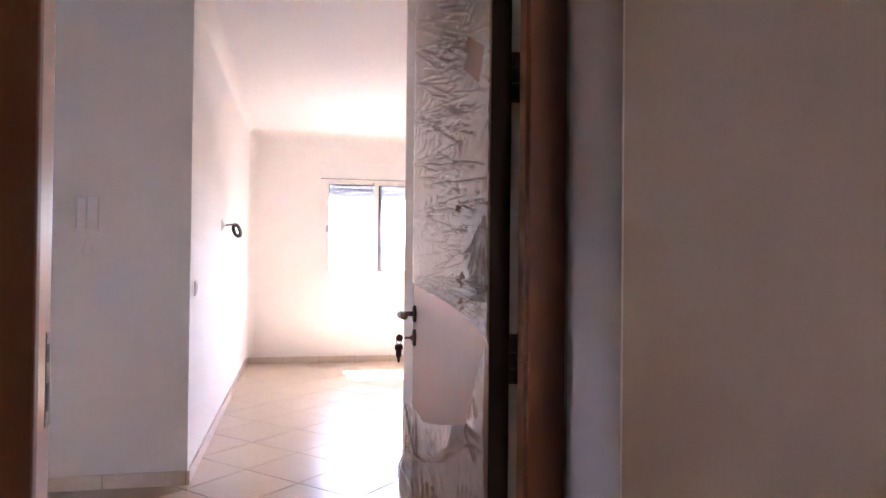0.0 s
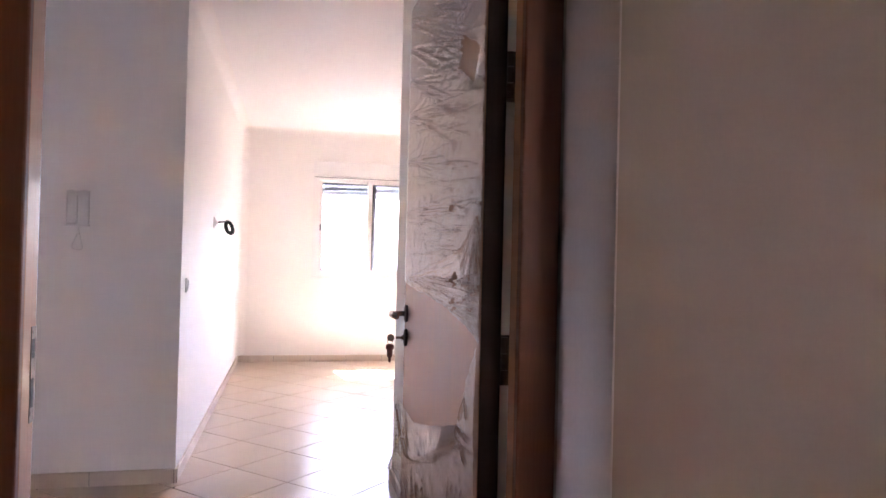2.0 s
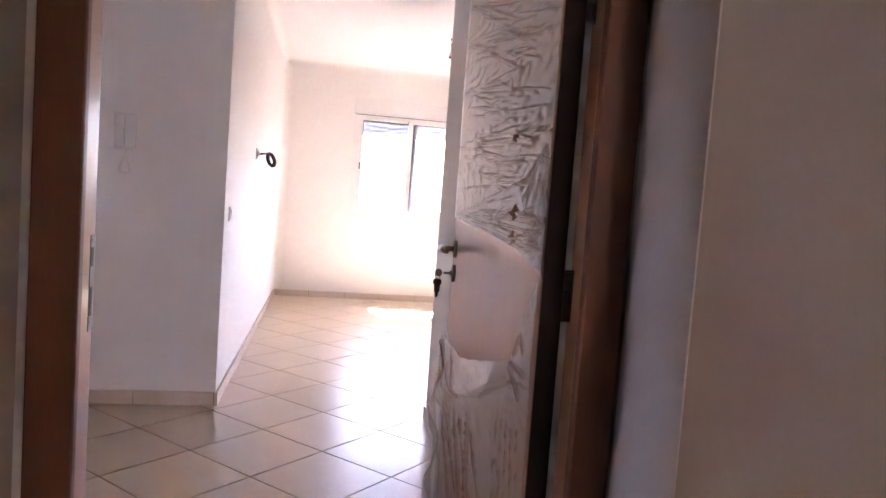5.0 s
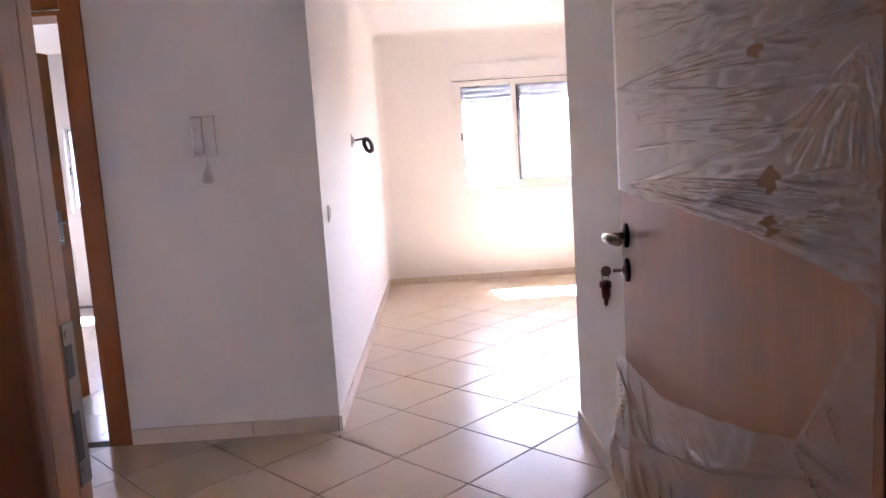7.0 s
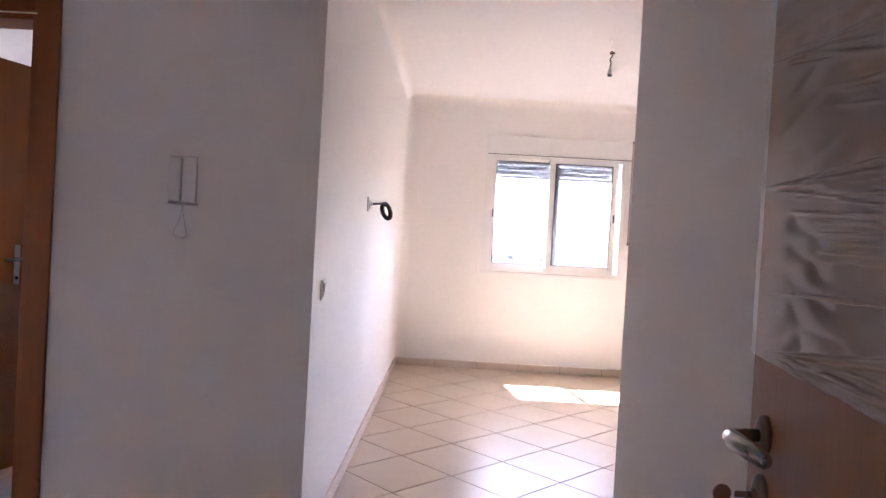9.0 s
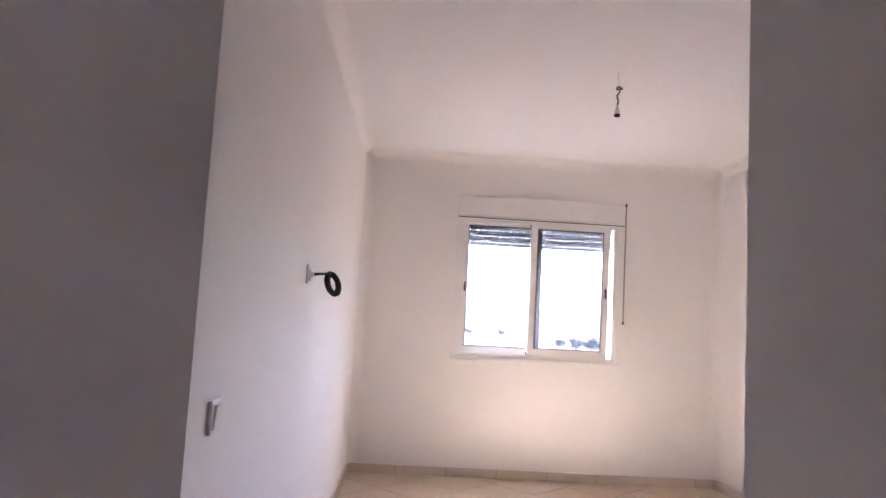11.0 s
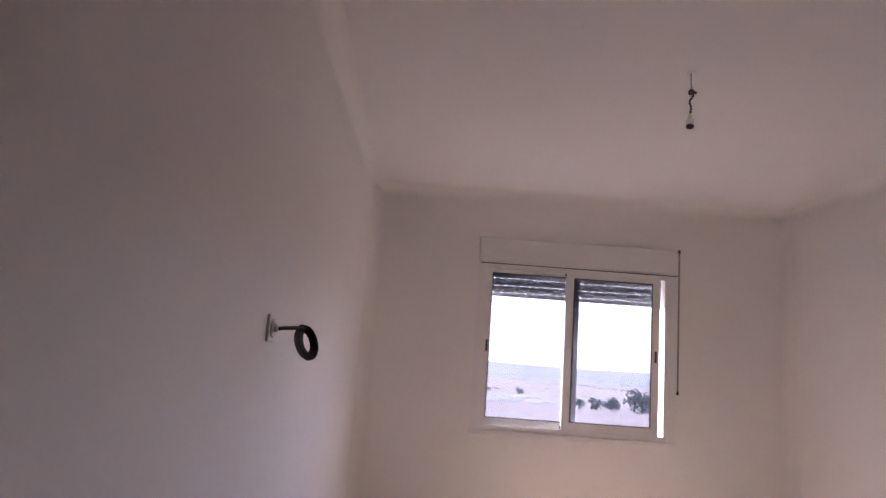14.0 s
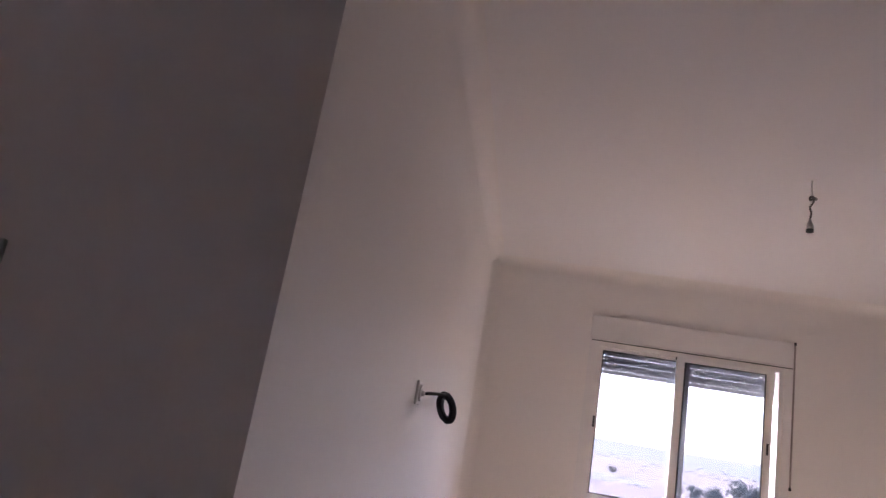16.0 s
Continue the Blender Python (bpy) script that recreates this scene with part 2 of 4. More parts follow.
def empty(name, x=0.0, y=0.0, z=0.0):
    ob = new(name)
    ob.empty_display_size = 0.1
    ob.location = (x, y, z)
    return ob


def structure(name, bm, material, label, category):
    return tagged(part(name, bm, material), label, category, kind="structure")


def boxes(*rows, bevel=0.0):
    bm = bmesh.new()
    for row in rows:
        add_box(bm, *row)
    return bm


# ---- the plan ----
CEIL = 2.685
ROOM_X, ROOM_Y = 3.07, 8.816           # living room: x 0..3.07, y 4.43..8.816
PIER_X, PIER_Y = 1.145, 4.43           # end of the wall beside the open door
HALL_X, HALL_Y, GREY_Y = -2.60, 2.10, 4.59
LAND_Y = 1.69                          # face of the landing wall
WIN = (0.866, 2.18, 0.985, 2.14)       # window opening in the far wall
KWIN = (-3.36, -2.36, 0.985, 1.95)      # kitchen window
KDOOR = (-1.90, -1.10, 2.05)           # kitchen door opening
THICK = 0.24

# floor slab with the joint colour showing between the tiles
structure("floor", boxes((-4.2, 3.3, 2.0, 9.06, -0.20, -0.004)), GROUT, "beige ceramic tiles laid diagonally with dark joints", "floor")
FLOOR = bpy.data.objects["floor"]
structure("floor_landing", boxes((-1.6, 2.6, -2.2, 2.0, -0.20, -0.006)), SCREED, "plain grey cement floor of the landing", "floor")
structure("ceiling", boxes((-4.2, 3.3, 2.10, 9.06, CEIL, CEIL + 0.2)), CEILING_PAINT, "plain white plastered ceiling", "ceiling")
structure("ceiling_landing", boxes((-1.6, 2.6, -2.2, 2.10, CEIL, CEIL + 0.2)), CEILING_PAINT, "plain off-white landing ceiling", "ceiling")

# far wall with both windows
y0, y1 = ROOM_Y, ROOM_Y + THICK
structure("wall_north", boxes(
    (-4.2, KWIN[0], y0, y1, 0, CEIL), (KWIN[1], WIN[0], y0, y1, 0, CEIL), (WIN[1], 3.3, y0, y1, 0, CEIL),
    (KWIN[0], KWIN[1], y0, y1, 0, KWIN[2]), (KWIN[0], KWIN[1], y0, y1, KWIN[3], CEIL),
    (WIN[0], WIN[1], y0, y1, 0, WIN[2]), (WIN[0], WIN[1], y0, y1, WIN[3], CEIL)), PAINT, "white painted plaster wall with a sliding window", "wall")
structure("wall_east", boxes((ROOM_X, 3.3, 4.19, ROOM_Y, 0, CEIL)), PAINT, "plain white painted plaster wall", "wall")
structure("wall_west", boxes((-0.15, 0, GREY_Y + 0.15, ROOM_Y, 0, CEIL)), PAINT, "white painted plaster wall with socket and switch", "wall")
structure("wall_kitchen", boxes(
    (-4.2, KDOOR[0], GREY_Y, GREY_Y + 0.15, 0, CEIL), (KDOOR[1], 0, GREY_Y, GREY_Y + 0.15, 0, CEIL),
    (KDOOR[0], KDOOR[1], GREY_Y, GREY_Y + 0.15, KDOOR[2], CEIL)), PAINT, "white painted plaster wall of the hall beside a door", "wall")
structure("wall_pier", boxes((PIER_X, PIER_X + 0.15, HALL_Y, PIER_Y, 0, CEIL), (PIER_X + 0.15, ROOM_X, 4.19, PIER_Y, 0, CEIL)), PAINT, "white painted plaster wall behind the open door", "wall")
# unseen doorway and windowed room, added to brighten the hall with warm bounce
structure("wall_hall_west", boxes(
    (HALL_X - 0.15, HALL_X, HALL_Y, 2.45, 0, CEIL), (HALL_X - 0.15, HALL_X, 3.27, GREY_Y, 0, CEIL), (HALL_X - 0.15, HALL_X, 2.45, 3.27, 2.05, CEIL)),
    BOUNCE_PAINT, "unseen beige hall wall, doorway added to let fill light in", "wall")
structure("wall_side_bounce", boxes(
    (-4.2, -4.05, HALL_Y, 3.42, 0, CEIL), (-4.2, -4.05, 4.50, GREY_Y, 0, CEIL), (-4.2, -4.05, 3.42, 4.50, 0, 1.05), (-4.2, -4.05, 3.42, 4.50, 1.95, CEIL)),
    BOUNCE_PAINT, "unseen added room wall with window opening, beige to warm the hall light", "wall")
structure("wall_kitchen_west", boxes((-4.2, -4.05, GREY_Y + 0.15, ROOM_Y, 0, CEIL)), PAINT, "plain white painted plaster wall", "wall")

# unseen outer wall, added to bounce warm sunlight through the landing's opening
structure("wall_sun_bounce", boxes((-1.0, 5.0, -3.9, -3.75, -10.0, 5.5)), FACADE, "unseen rendered wall added to bounce warm sunlight into the landing", "wall")

# fillets added to soften the shading along the living room's inner corners
def rounded_corner(a, b, u, v, r=0.085):
    """A concave fillet from a to b; u and v point into the room along the two faces."""
    a, b, u, v = Vector(a), Vector(b), Vector(u), Vector(v)
    bm = bmesh.new()
    prof = [Vector((r * (1 - math.sin(k * math.pi / 16)), r * (1 - math.cos(k * math.pi / 16)))) for k in range(9)]
    ends = [[bm.verts.new(p + u * q.x + v * q.y) for q in prof] for p in (a, b)]
    n = len(prof)
    for k in range(n - 1):
        f = bm.faces.new((ends[0][k], ends[0][k + 1], ends[1][k + 1], ends[1][k]))
        f.normal_update()
        if f.normal.dot(u + v) < 0:
            f.normal_flip()
    ob = structure("trim", bm, PAINT, "white fillet added to soften the shading of the room's corner", "trim")
    ob.data.polygons.foreach_set("use_smooth", [True] * len(ob.data.polygons))


rounded_corner((0, 4.60, CEIL - 0.0005), (0, ROOM_Y, CEIL - 0.0005), (1, 0, 0), (0, 0, -1))
rounded_corner((0, ROOM_Y - 0.0005, CEIL), (ROOM_X, ROOM_Y - 0.0005, CEIL), (0, -1, 0), (0, 0, -1))
rounded_corner((ROOM_X - 0.0005, PIER_Y, CEIL), (ROOM_X - 0.0005, ROOM_Y, CEIL), (-1, 0, 0), (0, 0, -1))
rounded_corner((0.0005, ROOM_Y, 0.075), (0.0005, ROOM_Y, CEIL), (1, 0, 0), (0, -1, 0))
rounded_corner((ROOM_X, ROOM_Y - 0.0005, 0.075), (ROOM_X, ROOM_Y - 0.0005, CEIL), (-1, 0, 0), (0, -1, 0))

# wall between landing and hall, with the opening of the front door
DOOR_X0, DOOR_X1, DOOR_TOP = 0.045, 1.078, 2.16
structure("wall_south", boxes(
    (-4.2, DOOR_X0, 1.96, HALL_Y, 0, CEIL), (DOOR_X1, 3.3, 1.96, HALL_Y, 0, CEIL),
    (DOOR_X0, DOOR_X1, 1.96, HALL_Y, DOOR_TOP, CEIL)), PAINT, "white plaster wall around the front door", "wall")
structure("wall_landing", boxes(
    (-4.2, DOOR_X0, LAND_Y, 1.96, 0, CEIL), (DOOR_X1, 3.3, LAND_Y, 1.96, 0, CEIL),
    (DOOR_X0, DOOR_X1, LAND_Y, 1.96, DOOR_TOP, CEIL)), LANDING_PAINT, "beige landing wall with brownish smudges", "wall")
structure("wall_reveal", boxes((1.0760, 1.0795, 1.6895, 1.9105, 0, DOOR_TOP - 0.004)), REVEAL, "grey plastered reveal beside the front door", "wall")
structure("wall_landing_west", boxes((-1.75, -1.6, -2.2, LAND_Y, 0, CEIL)), LANDING_PAINT, "plain beige landing wall", "wall")
structure("wall_landing_east", boxes((2.6, 2.75, -2.2, LAND_Y, 0, CEIL)), LANDING_PAINT, "plain beige landing wall", "wall")
# small opening added out of view to light the landing
structure("wall_landing_south", boxes((-1.75, 1.7, -2.35, -2.2, 0, CEIL), (2.06, 2.75, -2.35, -2.2, 0, CEIL), (1.7, 2.06, -2.35, -2.2, 0, 1.3), (1.7, 2.06, -2.35, -2.2, 1.90, CEIL)), LANDING_PAINT, "unseen beige landing wall, small opening added to let daylight in", "wall")


# ---- skirting of short tiles ----
def skirting(name, runs):
    base = structure(name, boxes(*[(*r[0],) for r in runs]), GROUT, "low beige tile skirting along the wall", "baseboard")
    for (x0, x1, y0, y1, z0, z1), start in runs:
        along_x = (x1 - x0) > (y1 - y0)
        a, end = (x0, x1) if along_x else (y0, y1)
        cut = a + start
        first = True
        while a < end - 0.005:
            b = min(cut, end)
            if along_x:
                bm = box(a + 0.0012, b - 0.0012, y0 - 0.003, y1 + 0.003, z0, z1 + 0.002, 0.0015, 1)
            else:
                bm = box(x0 - 0.003, x1 + 0.003, a + 0.0012, b - 0.0012, z0, z1 + 0.002, 0.0015, 1)
            part("skirting_tile", bm, SKIRTING, base)
            a, cut = b, b + 0.415


# ---- camera side: the front door ----
def door_frame():
    f = tagged(empty("door_frame_1", 0.56, 2.0, 0), "dark brown varnished wooden door frame with steel strike plate", "door frame", kind="structure")

    def piece(name, bm, material, parent=None, label=""):
        ob = part(name, bm, material, parent or f, label)
        if not parent:
            ob.matrix_parent_inverse = f.matrix_basis.inverted()
        return ob

    top = DOOR_TOP
    # casing faces toward the landing, then the jambs with their stop
    piece("casing", box(0.048, 0.128, 1.985, 2.005, 0, top - 0.09, 0.004), WOOD_DARK)
    piece("casing", box(0.9965, 1.0725, 1.912, 1.936, 0, top - 0.09, 0.004), WOOD_DARK)
    piece("casing", box(0.048, 1.077, 1.955, 1.98, top - 0.09, top - 0.003, 0.004), WOOD_DARK)
    left = piece("jamb", box(0.050, 0.1270, 2.005, 2.043, 0, top - 0.09, 0.002), WOOD)
    piece("jamb", box(0.050, 0.1245, 2.047, 2.0735, 0, top - 0.09, 0.002), WOOD)
    piece("jamb", box(0.9975, 1.075, 1.936, 1.976, 0, top - 0.09, 0.002), WOOD)
    piece("jamb", box(1.038, 1.075, 1.976, 2.098, 0, top - 0.09, 0.002), WOOD)
    piece("head_jamb", box(0.050, 1.075, 1.98, 2.098, top - 0.087, top - 0.003, 0.002), WOOD)
    piece("door_seal", box(0.116, 0.1225, 2.043, 2.047, 0.01, top - 0.1), RUBBER)
    plate = piece("strike_plate", box(0.1245, 0.1262, 2.0490, 2.0725, 0.917, 1.091, 0.0008, 1), GUNMETAL, label="steel strike plate with two dark slots")
    part("latch_slot", box(0.1262, 0.1267, 2.0505, 2.0635, 1.034, 1.0685), RUBBER, plate)
    part("bolt_slot", box(0.1262, 0.1267, 2.0505, 2.0625, 0.945, 0.997), RUBBER, plate)
    for z in (1.080, 0.934):
        part("screw", rod((0.1262, 2.056, z), (0.1270, 2.056, z), 0.0040, seg=10), GUNMETAL, plate)
    # threshold strip
    piece("threshold", box(0.131, 0.992, 1.985, 2.09, -0.006, 0.006, 0.003), WOOD_DARK)
    return f


door_frame()

LEAF_X, LEAF_T, LEAF_Y0, LEAF_Y1, LEAF_TOP = 0.948, 0.043, 2.006, 2.936, 2.055


def front_door():
    d = tagged(part("door_1", box(LEAF_X, LEAF_X + LEAF_T, LEAF_Y0 + 0.004, LEAF_Y1, 0.008, LEAF_TOP, 0.002), WOOD),
               "open brown wooden front door half wrapped in clear film", "door", kind="structure")
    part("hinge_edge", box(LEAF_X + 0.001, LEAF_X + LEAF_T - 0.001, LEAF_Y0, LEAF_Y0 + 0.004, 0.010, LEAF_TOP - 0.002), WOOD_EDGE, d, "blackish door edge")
    for z0 in (0.20, 0.979, 1.554, 1.86):
        hinge = part("hinge", box(0.9915, 1.0375, 2.012, 2.026, z0, z0 + 0.10, 0.001, 1), GUNMETAL, d, "dark bronze hinge")
        for k in range(3):
            add = rod((0.999, 2.008, z0 + 0.002 + 0.033 * k), (0.999, 2.008, z0 + 0.031 + 0.033 * k), 0.0072, seg=12)
            part("knuckle", add, GUNMETAL, hinge)
    # lever handle and lock, each on an oval rose
    y = 2.888
    for z, name in ((1.05, "handle_rose"), (0.972, "lock_rose")):
        rose = lathe([(0, 0.024), (0.006, 0.024), (0.009, 0.021), (0.010, 0.012)], (LEAF_X, y, z), (-1, 0, 0), 24)
        bmesh.ops.scale(rose, vec=(1, 0.72, 1.15), space=Matrix.Translation((-LEAF_X, -y, -z)), verts=rose.verts)
        part(name, rose, GUNMETAL, d, "dark bronze oval rose", True)
    lever = tube([(LEAF_X - 0.008, y, 1.05), (LEAF_X - 0.030, y, 1.05), (LEAF_X - 0.046, y - 0.006, 1.050), (LEAF_X - 0.054, y - 0.022, 1.051),
                  (LEAF_X - 0.056, y - 0.05, 1.052), (LEAF_X - 0.055, y - 0.09, 1.052), (LEAF_X - 0.052, y - 0.115, 1.050), (LEAF_X - 0.050, y - 0.121, 1.049)],
                 [0.0085, 0.0085, 0.0095, 0.011, 0.0125, 0.012, 0.009, 0.003], 14)
    part("door_handle", lever, STEEL, d, "satin steel lever handle", True)
    cyl = part("lock_cylinder", rod((LEAF_X - 0.008, y, 0.972), (LEAF_X - 0.016, y, 0.972), 0.0085, seg=16), STEEL, d)
    bm = box(LEAF_X - 0.036, LEAF_X - 0.014, y - 0.0012, y + 0.0012, 0.968, 0.976)
    add_rod(bm, (LEAF_X - 0.052, y - 0.0014, 0.972), (LEAF_X - 0.052, y + 0.0014, 0.972), 0.012, seg=18)
    part("key", bm, STEEL, cyl, "steel key left in the lock")
    ring = tube([(LEAF_X - 0.054 + 0.008 * math.cos(a), y, 0.962 + 0.011 * math.sin(a)) for a in (2 * math.pi * k / 18 for k in range(19))], 0.0012, 6)
    part("key_ring", ring, STEEL, cyl)
    fob = lathe([(0, 0.006), (0.004, 0.013), (0.016, 0.014), (0.020, 0.010), (0.040, 0.009), (0.046, 0.005), (0.058, 0.004), (0.061, 0.001)],
                (LEAF_X - 0.054, y, 0.953), (0, 0, -1), 14)
    part("key_fob", fob, FOB, cyl, "dark red key fob", True)
    # door stop plates on the free edge
    part("lock_plate", box(LEAF_X + 0.014, LEAF_X + 0.036, LEAF_Y1, LEAF_Y1 + 0.0015, 0.90, 1.12), STEEL, d)
    return d


front_door()


def film_sheet(name, material, z_low, z_high, low, high, folds, lean, seed, label, torn=1.0, holes=()):
    """Crumpled film over the leaf: a fine grid raised along many thin folds. low and high give the torn borders over u."""
    rng = np.random.default_rng(seed)
    us = np.arange(-0.004, 0.9285, 0.0055)
    rows = np.linspace(0, 1, int((z_high - z_low) / 0.0022))
    U, T = np.meshgrid(us, rows)
    ragged = torn * (0.003 * np.sin(us * 47 + seed) + 0.002 * np.sin(us * 131) + rng.normal(0, 0.0006, us.shape))
    lo, hi = low(us) + ragged, high(us) + ragged * (high(us) < 1.5)
    Z = lo + T * (hi - lo)
    H = np.zeros_like(U)
    for au, az, bu, bz, amp, width in folds:
        du, dz = bu - au, bz - az
        length = math.hypot(du, dz) + 1e-6
        s = ((U - au) * du + (Z - az) * dz) / length ** 2
        bend = 0.005 * np.sin(3.0 * s + au * 40) * length
        off = ((U - au) * dz - (Z - az) * du) / length + bend
        on = np.clip(s, 0, 1)
        fade = np.clip(np.minimum(s + 0.02, 1.02 - s) * 9, 0, 1)
        w = width * (0.35 + 0.65 * on)
        H += 0.72 * amp * fade * np.maximum(0, 1 - np.abs(off) / w) ** 1.4
    for _ in range(60):
        a, b, k, p = rng.uniform(-60, 60), rng.uniform(20, 120), rng.uniform(0.0001, 0.0002), rng.uniform(0, 6.28)
        H += k * np.sin(a * U + b * Z + p)
    H = 0.0025 + np.minimum(np.abs(H), 0.028) + lean(U, Z)
    keep = np.ones(U.shape, bool)
    for cu, cz, ru, rz, skew in holes:
        keep &= ~((np.abs(U - cu + skew * (Z - cz)) / ru + np.abs(Z - cz) / rz) < 1)
    index = -np.ones(U.shape, int)
    index[keep] = np.arange(keep.sum())
    verts = np.stack([LEAF_X - H[keep], LEAF_Y1 - U[keep], Z[keep]], 1)
    q = np.stack([index[:-1, :-1], index[:-1, 1:], index[1:, 1:], index[1:, :-1]], -1).reshape(-1, 4)
    q = q[(q >= 0).all(1)]
    me = bpy.data.meshes.new(name)
    me.from_pydata(verts.tolist(), [], q.tolist())
    me.materials.append(material)
    me.polygons.foreach_set("use_smooth", [True] * len(me.polygons))
    return tagged(new(name, me), label, "plastic film")


def crease_fall(z):
    """The film is pulled down toward the hinges, more so the higher it sits."""
    return -0.05 - 0.5 * (z - 1.37)


def upper_folds():
    rng = random.Random(5)
    rows = []

    def crease(u, z, length, off, amp, width):
        end = min(u + length, 0.935)
        rows.append((u, z, end, z + (crease_fall(z) + off) * (end - u), amp, width))

    # fans from the spots where the film is pulled over the free edge
    for z, n in ((1.155, 8), (1.372, 12), (1.54, 9), (1.69, 7), (1.81, 8), (1.915, 8), (2.0, 6)):
        for k in range(n):
            crease(rng.uniform(-0.01, 0.06), z + rng.uniform(-0.006, 0.006), rng.uniform(0.3, 0.8), (k / (n - 1) - 0.5) * 0.17, rng.uniform(0.004, 0.009), rng.uniform(0.006, 0.010))
    # creases on both sides of the knots of the vertical seam, and the knots
    for u, z in ((0.70, 1.672), (0.70, 1.573), (0.675, 1.46), (0.676, 1.358), (0.709, 1.184), (0.711, 1.128), (0.69, 1.86), (0.66, 1.76)):
        for _ in range(8):
            side, r = rng.choice((-1, 1)), rng.uniform(0.12, 0.32)
            m = (crease_fall(z) + rng.uniform(-0.16, 0.16)) * side
            rows.append((u + 0.012 * side, z, u + r * side, z + m * r, rng.uniform(0.004, 0.008), rng.uniform(0.005, 0.008)))
        for k in range(4):
            a = k * 1.57 + rng.uniform(-0.5, 0.5)
            rows.append((u, z, u + 0.022 * math.cos(a), z + 0.016 * math.sin(a), 0.006, 0.005))
    # loose crescent creases near the hinges
    for k in range(9):
        a = 1.2 + 0.18 * k + rng.uniform(-0.08, 0.08)
        rows.append((0.90, 1.32, 0.90 + 0.20 * math.cos(a), 1.32 - 0.17 * math.sin(a), rng.uniform(0.004, 0.007), rng.uniform(0.007, 0.011)))
    # bundles of fine parallel creases
    for _ in range(15):
        u, z, off = rng.uniform(0.02, 0.55), rng.uniform(1.2, 2.02), rng.uniform(-0.05, 0.05)
        for k in range(rng.randint(3, 6)):
            crease(u + rng.uniform(-0.03, 0.03), z + 0.011 * k, rng.uniform(0.18, 0.34), off + rng.uniform(-0.02, 0.02), rng.uniform(0.004, 0.007), 0.006)
    # long creases
    for _ in range(34):
        crease(rng.uniform(0, 0.55), rng.uniform(1.2, 2.04), rng.uniform(0.25, 0.5), rng.uniform(-0.05, 0.05), rng.uniform(0.003, 0.008), rng.uniform(0.005, 0.009))
    # taut folds down to the hinge side along the torn border
    for k in range(8):
        rows.append((0.02 + 0.045 * k, 1.150 + 0.004 * k, rng.uniform(0.86, 0.93), 1.064 + 0.016 * k, rng.uniform(0.006, 0.011), rng.uniform(0.006, 0.009)))
    return rows


RIM_U, RIM_Z = [-0.01, 0.004, 0.14, 0.317, 0.575, 0.772, 0.808, 0.845, 0.892, 0.93], [0.775, 0.772, 0.766, 0.762, 0.815, 0.863, 0.910, 0.963, 1.022, 1.06]
SAG_U, SAG_Z = [-0.01, 0.009, 0.164, 0.324, 0.551, 0.719, 0.789, 0.93], [0.52, 0.531, 0.602, 0.651, 0.716, 0.790, 0.825, 0.84]


def lower_folds():
    rng = random.Random(9)
    # folded corner at the free edge: two ridges meeting at the sagging border
    rows = [(0.001, 0.752, 0.171, 0.684, 0.016, 0.007), (0.171, 0.684, 0.324, 0.651, 0.014, 0.007), (0.17, 0.765, 0.300, 0.660, 0.010, 0.006),
            (0.03, 0.73, 0.10, 0.60, 0.010, 0.006), (0.08, 0.72, 0.18, 0.62, 0.008, 0.006)]
    # crisp lower border of the sag
    for a, b, c, d in zip(SAG_U[1:], SAG_Z[1:], SAG_U[2:], SAG_Z[2:]):
        rows.append((a - 0.012, b - 0.004, c + 0.012, d + 0.004, 0.008, 0.005))
    # crumpled patch in the sag
    for _ in range(16):
        u, z, a = rng.uniform(0.34, 0.52), rng.uniform(0.715, 0.765), rng.uniform(-0.6, 0.9)
        rows.append((u, z, u + 0.07 * math.cos(a), z + 0.05 * math.sin(a), rng.uniform(0.002, 0.005), rng.uniform(0.004, 0.008)))
    # taut folds fanning down from the free edge
    for k in range(15):
        top = rng.uniform(0.01, 0.5)
        z = float(np.interp(top, SAG_U, SAG_Z)) - 0.012
        rows.append((top, z, top + 0.16 + 0.030 * k + rng.uniform(-0.03, 0.03), rng.uniform(0.03, 0.24), rng.uniform(0.005, 0.011), rng.uniform(0.007, 0.013)))
    # tucks where the film is still stuck near the hinges
    for u, z, v, w in ((0.772, 0.863, 0.90, 0.86), (0.772, 0.858, 0.86, 0.80), (0.80, 0.88, 0.84, 0.935), (0.84, 0.935, 0.875, 0.90)):
        rows.append((u, z, v, w, 0.009, 0.008))
    for k in range(5):
        rows.append((0.70 + 0.04 * k, 0.76, 0.73 + 0.045 * k, 0.40 + 0.03 * k, 0.006, 0.011))
    return rows


film_sheet("plastic_film", FILM, 1.04, 2.05,
           lambda u: np.interp(u, [0, 0.05, 0.3, 0.6, 0.86, 0.93], [1.152, 1.147, 1.133, 1.114, 1.083, 1.058]),
           lambda u: 2.05 + 0 * u, upper_folds(), lambda u, z: 0 * u, 3,
           "crumpled clear plastic film wrapped over the door", 0.15, holes=((0.80, 1.672, 0.085, 0.062, 0.7), (0.709, 1.184, 0.03, 0.017, 0.0), (0.715, 1.125, 0.022, 0.013, 0.0), (0.68, 1.352, 0.02, 0.011, 0.0)))


def pouch(u, z):
    """The torn film hangs in a shallow sag between its upper rim and a lower border."""
    rim, sag = np.interp(u, RIM_U, RIM_Z), np.interp(u, SAG_U, SAG_Z)
    t = np.clip((z - sag) / (rim - sag), 0, 1)
    return 0.034 * np.sqrt(np.clip(t * 5, 0, 1)) * (1 - 0.55 * t) * (z > sag) * np.clip((0.80 - u) * 9, 0.25, 1) + 0.004 * (z <= sag)


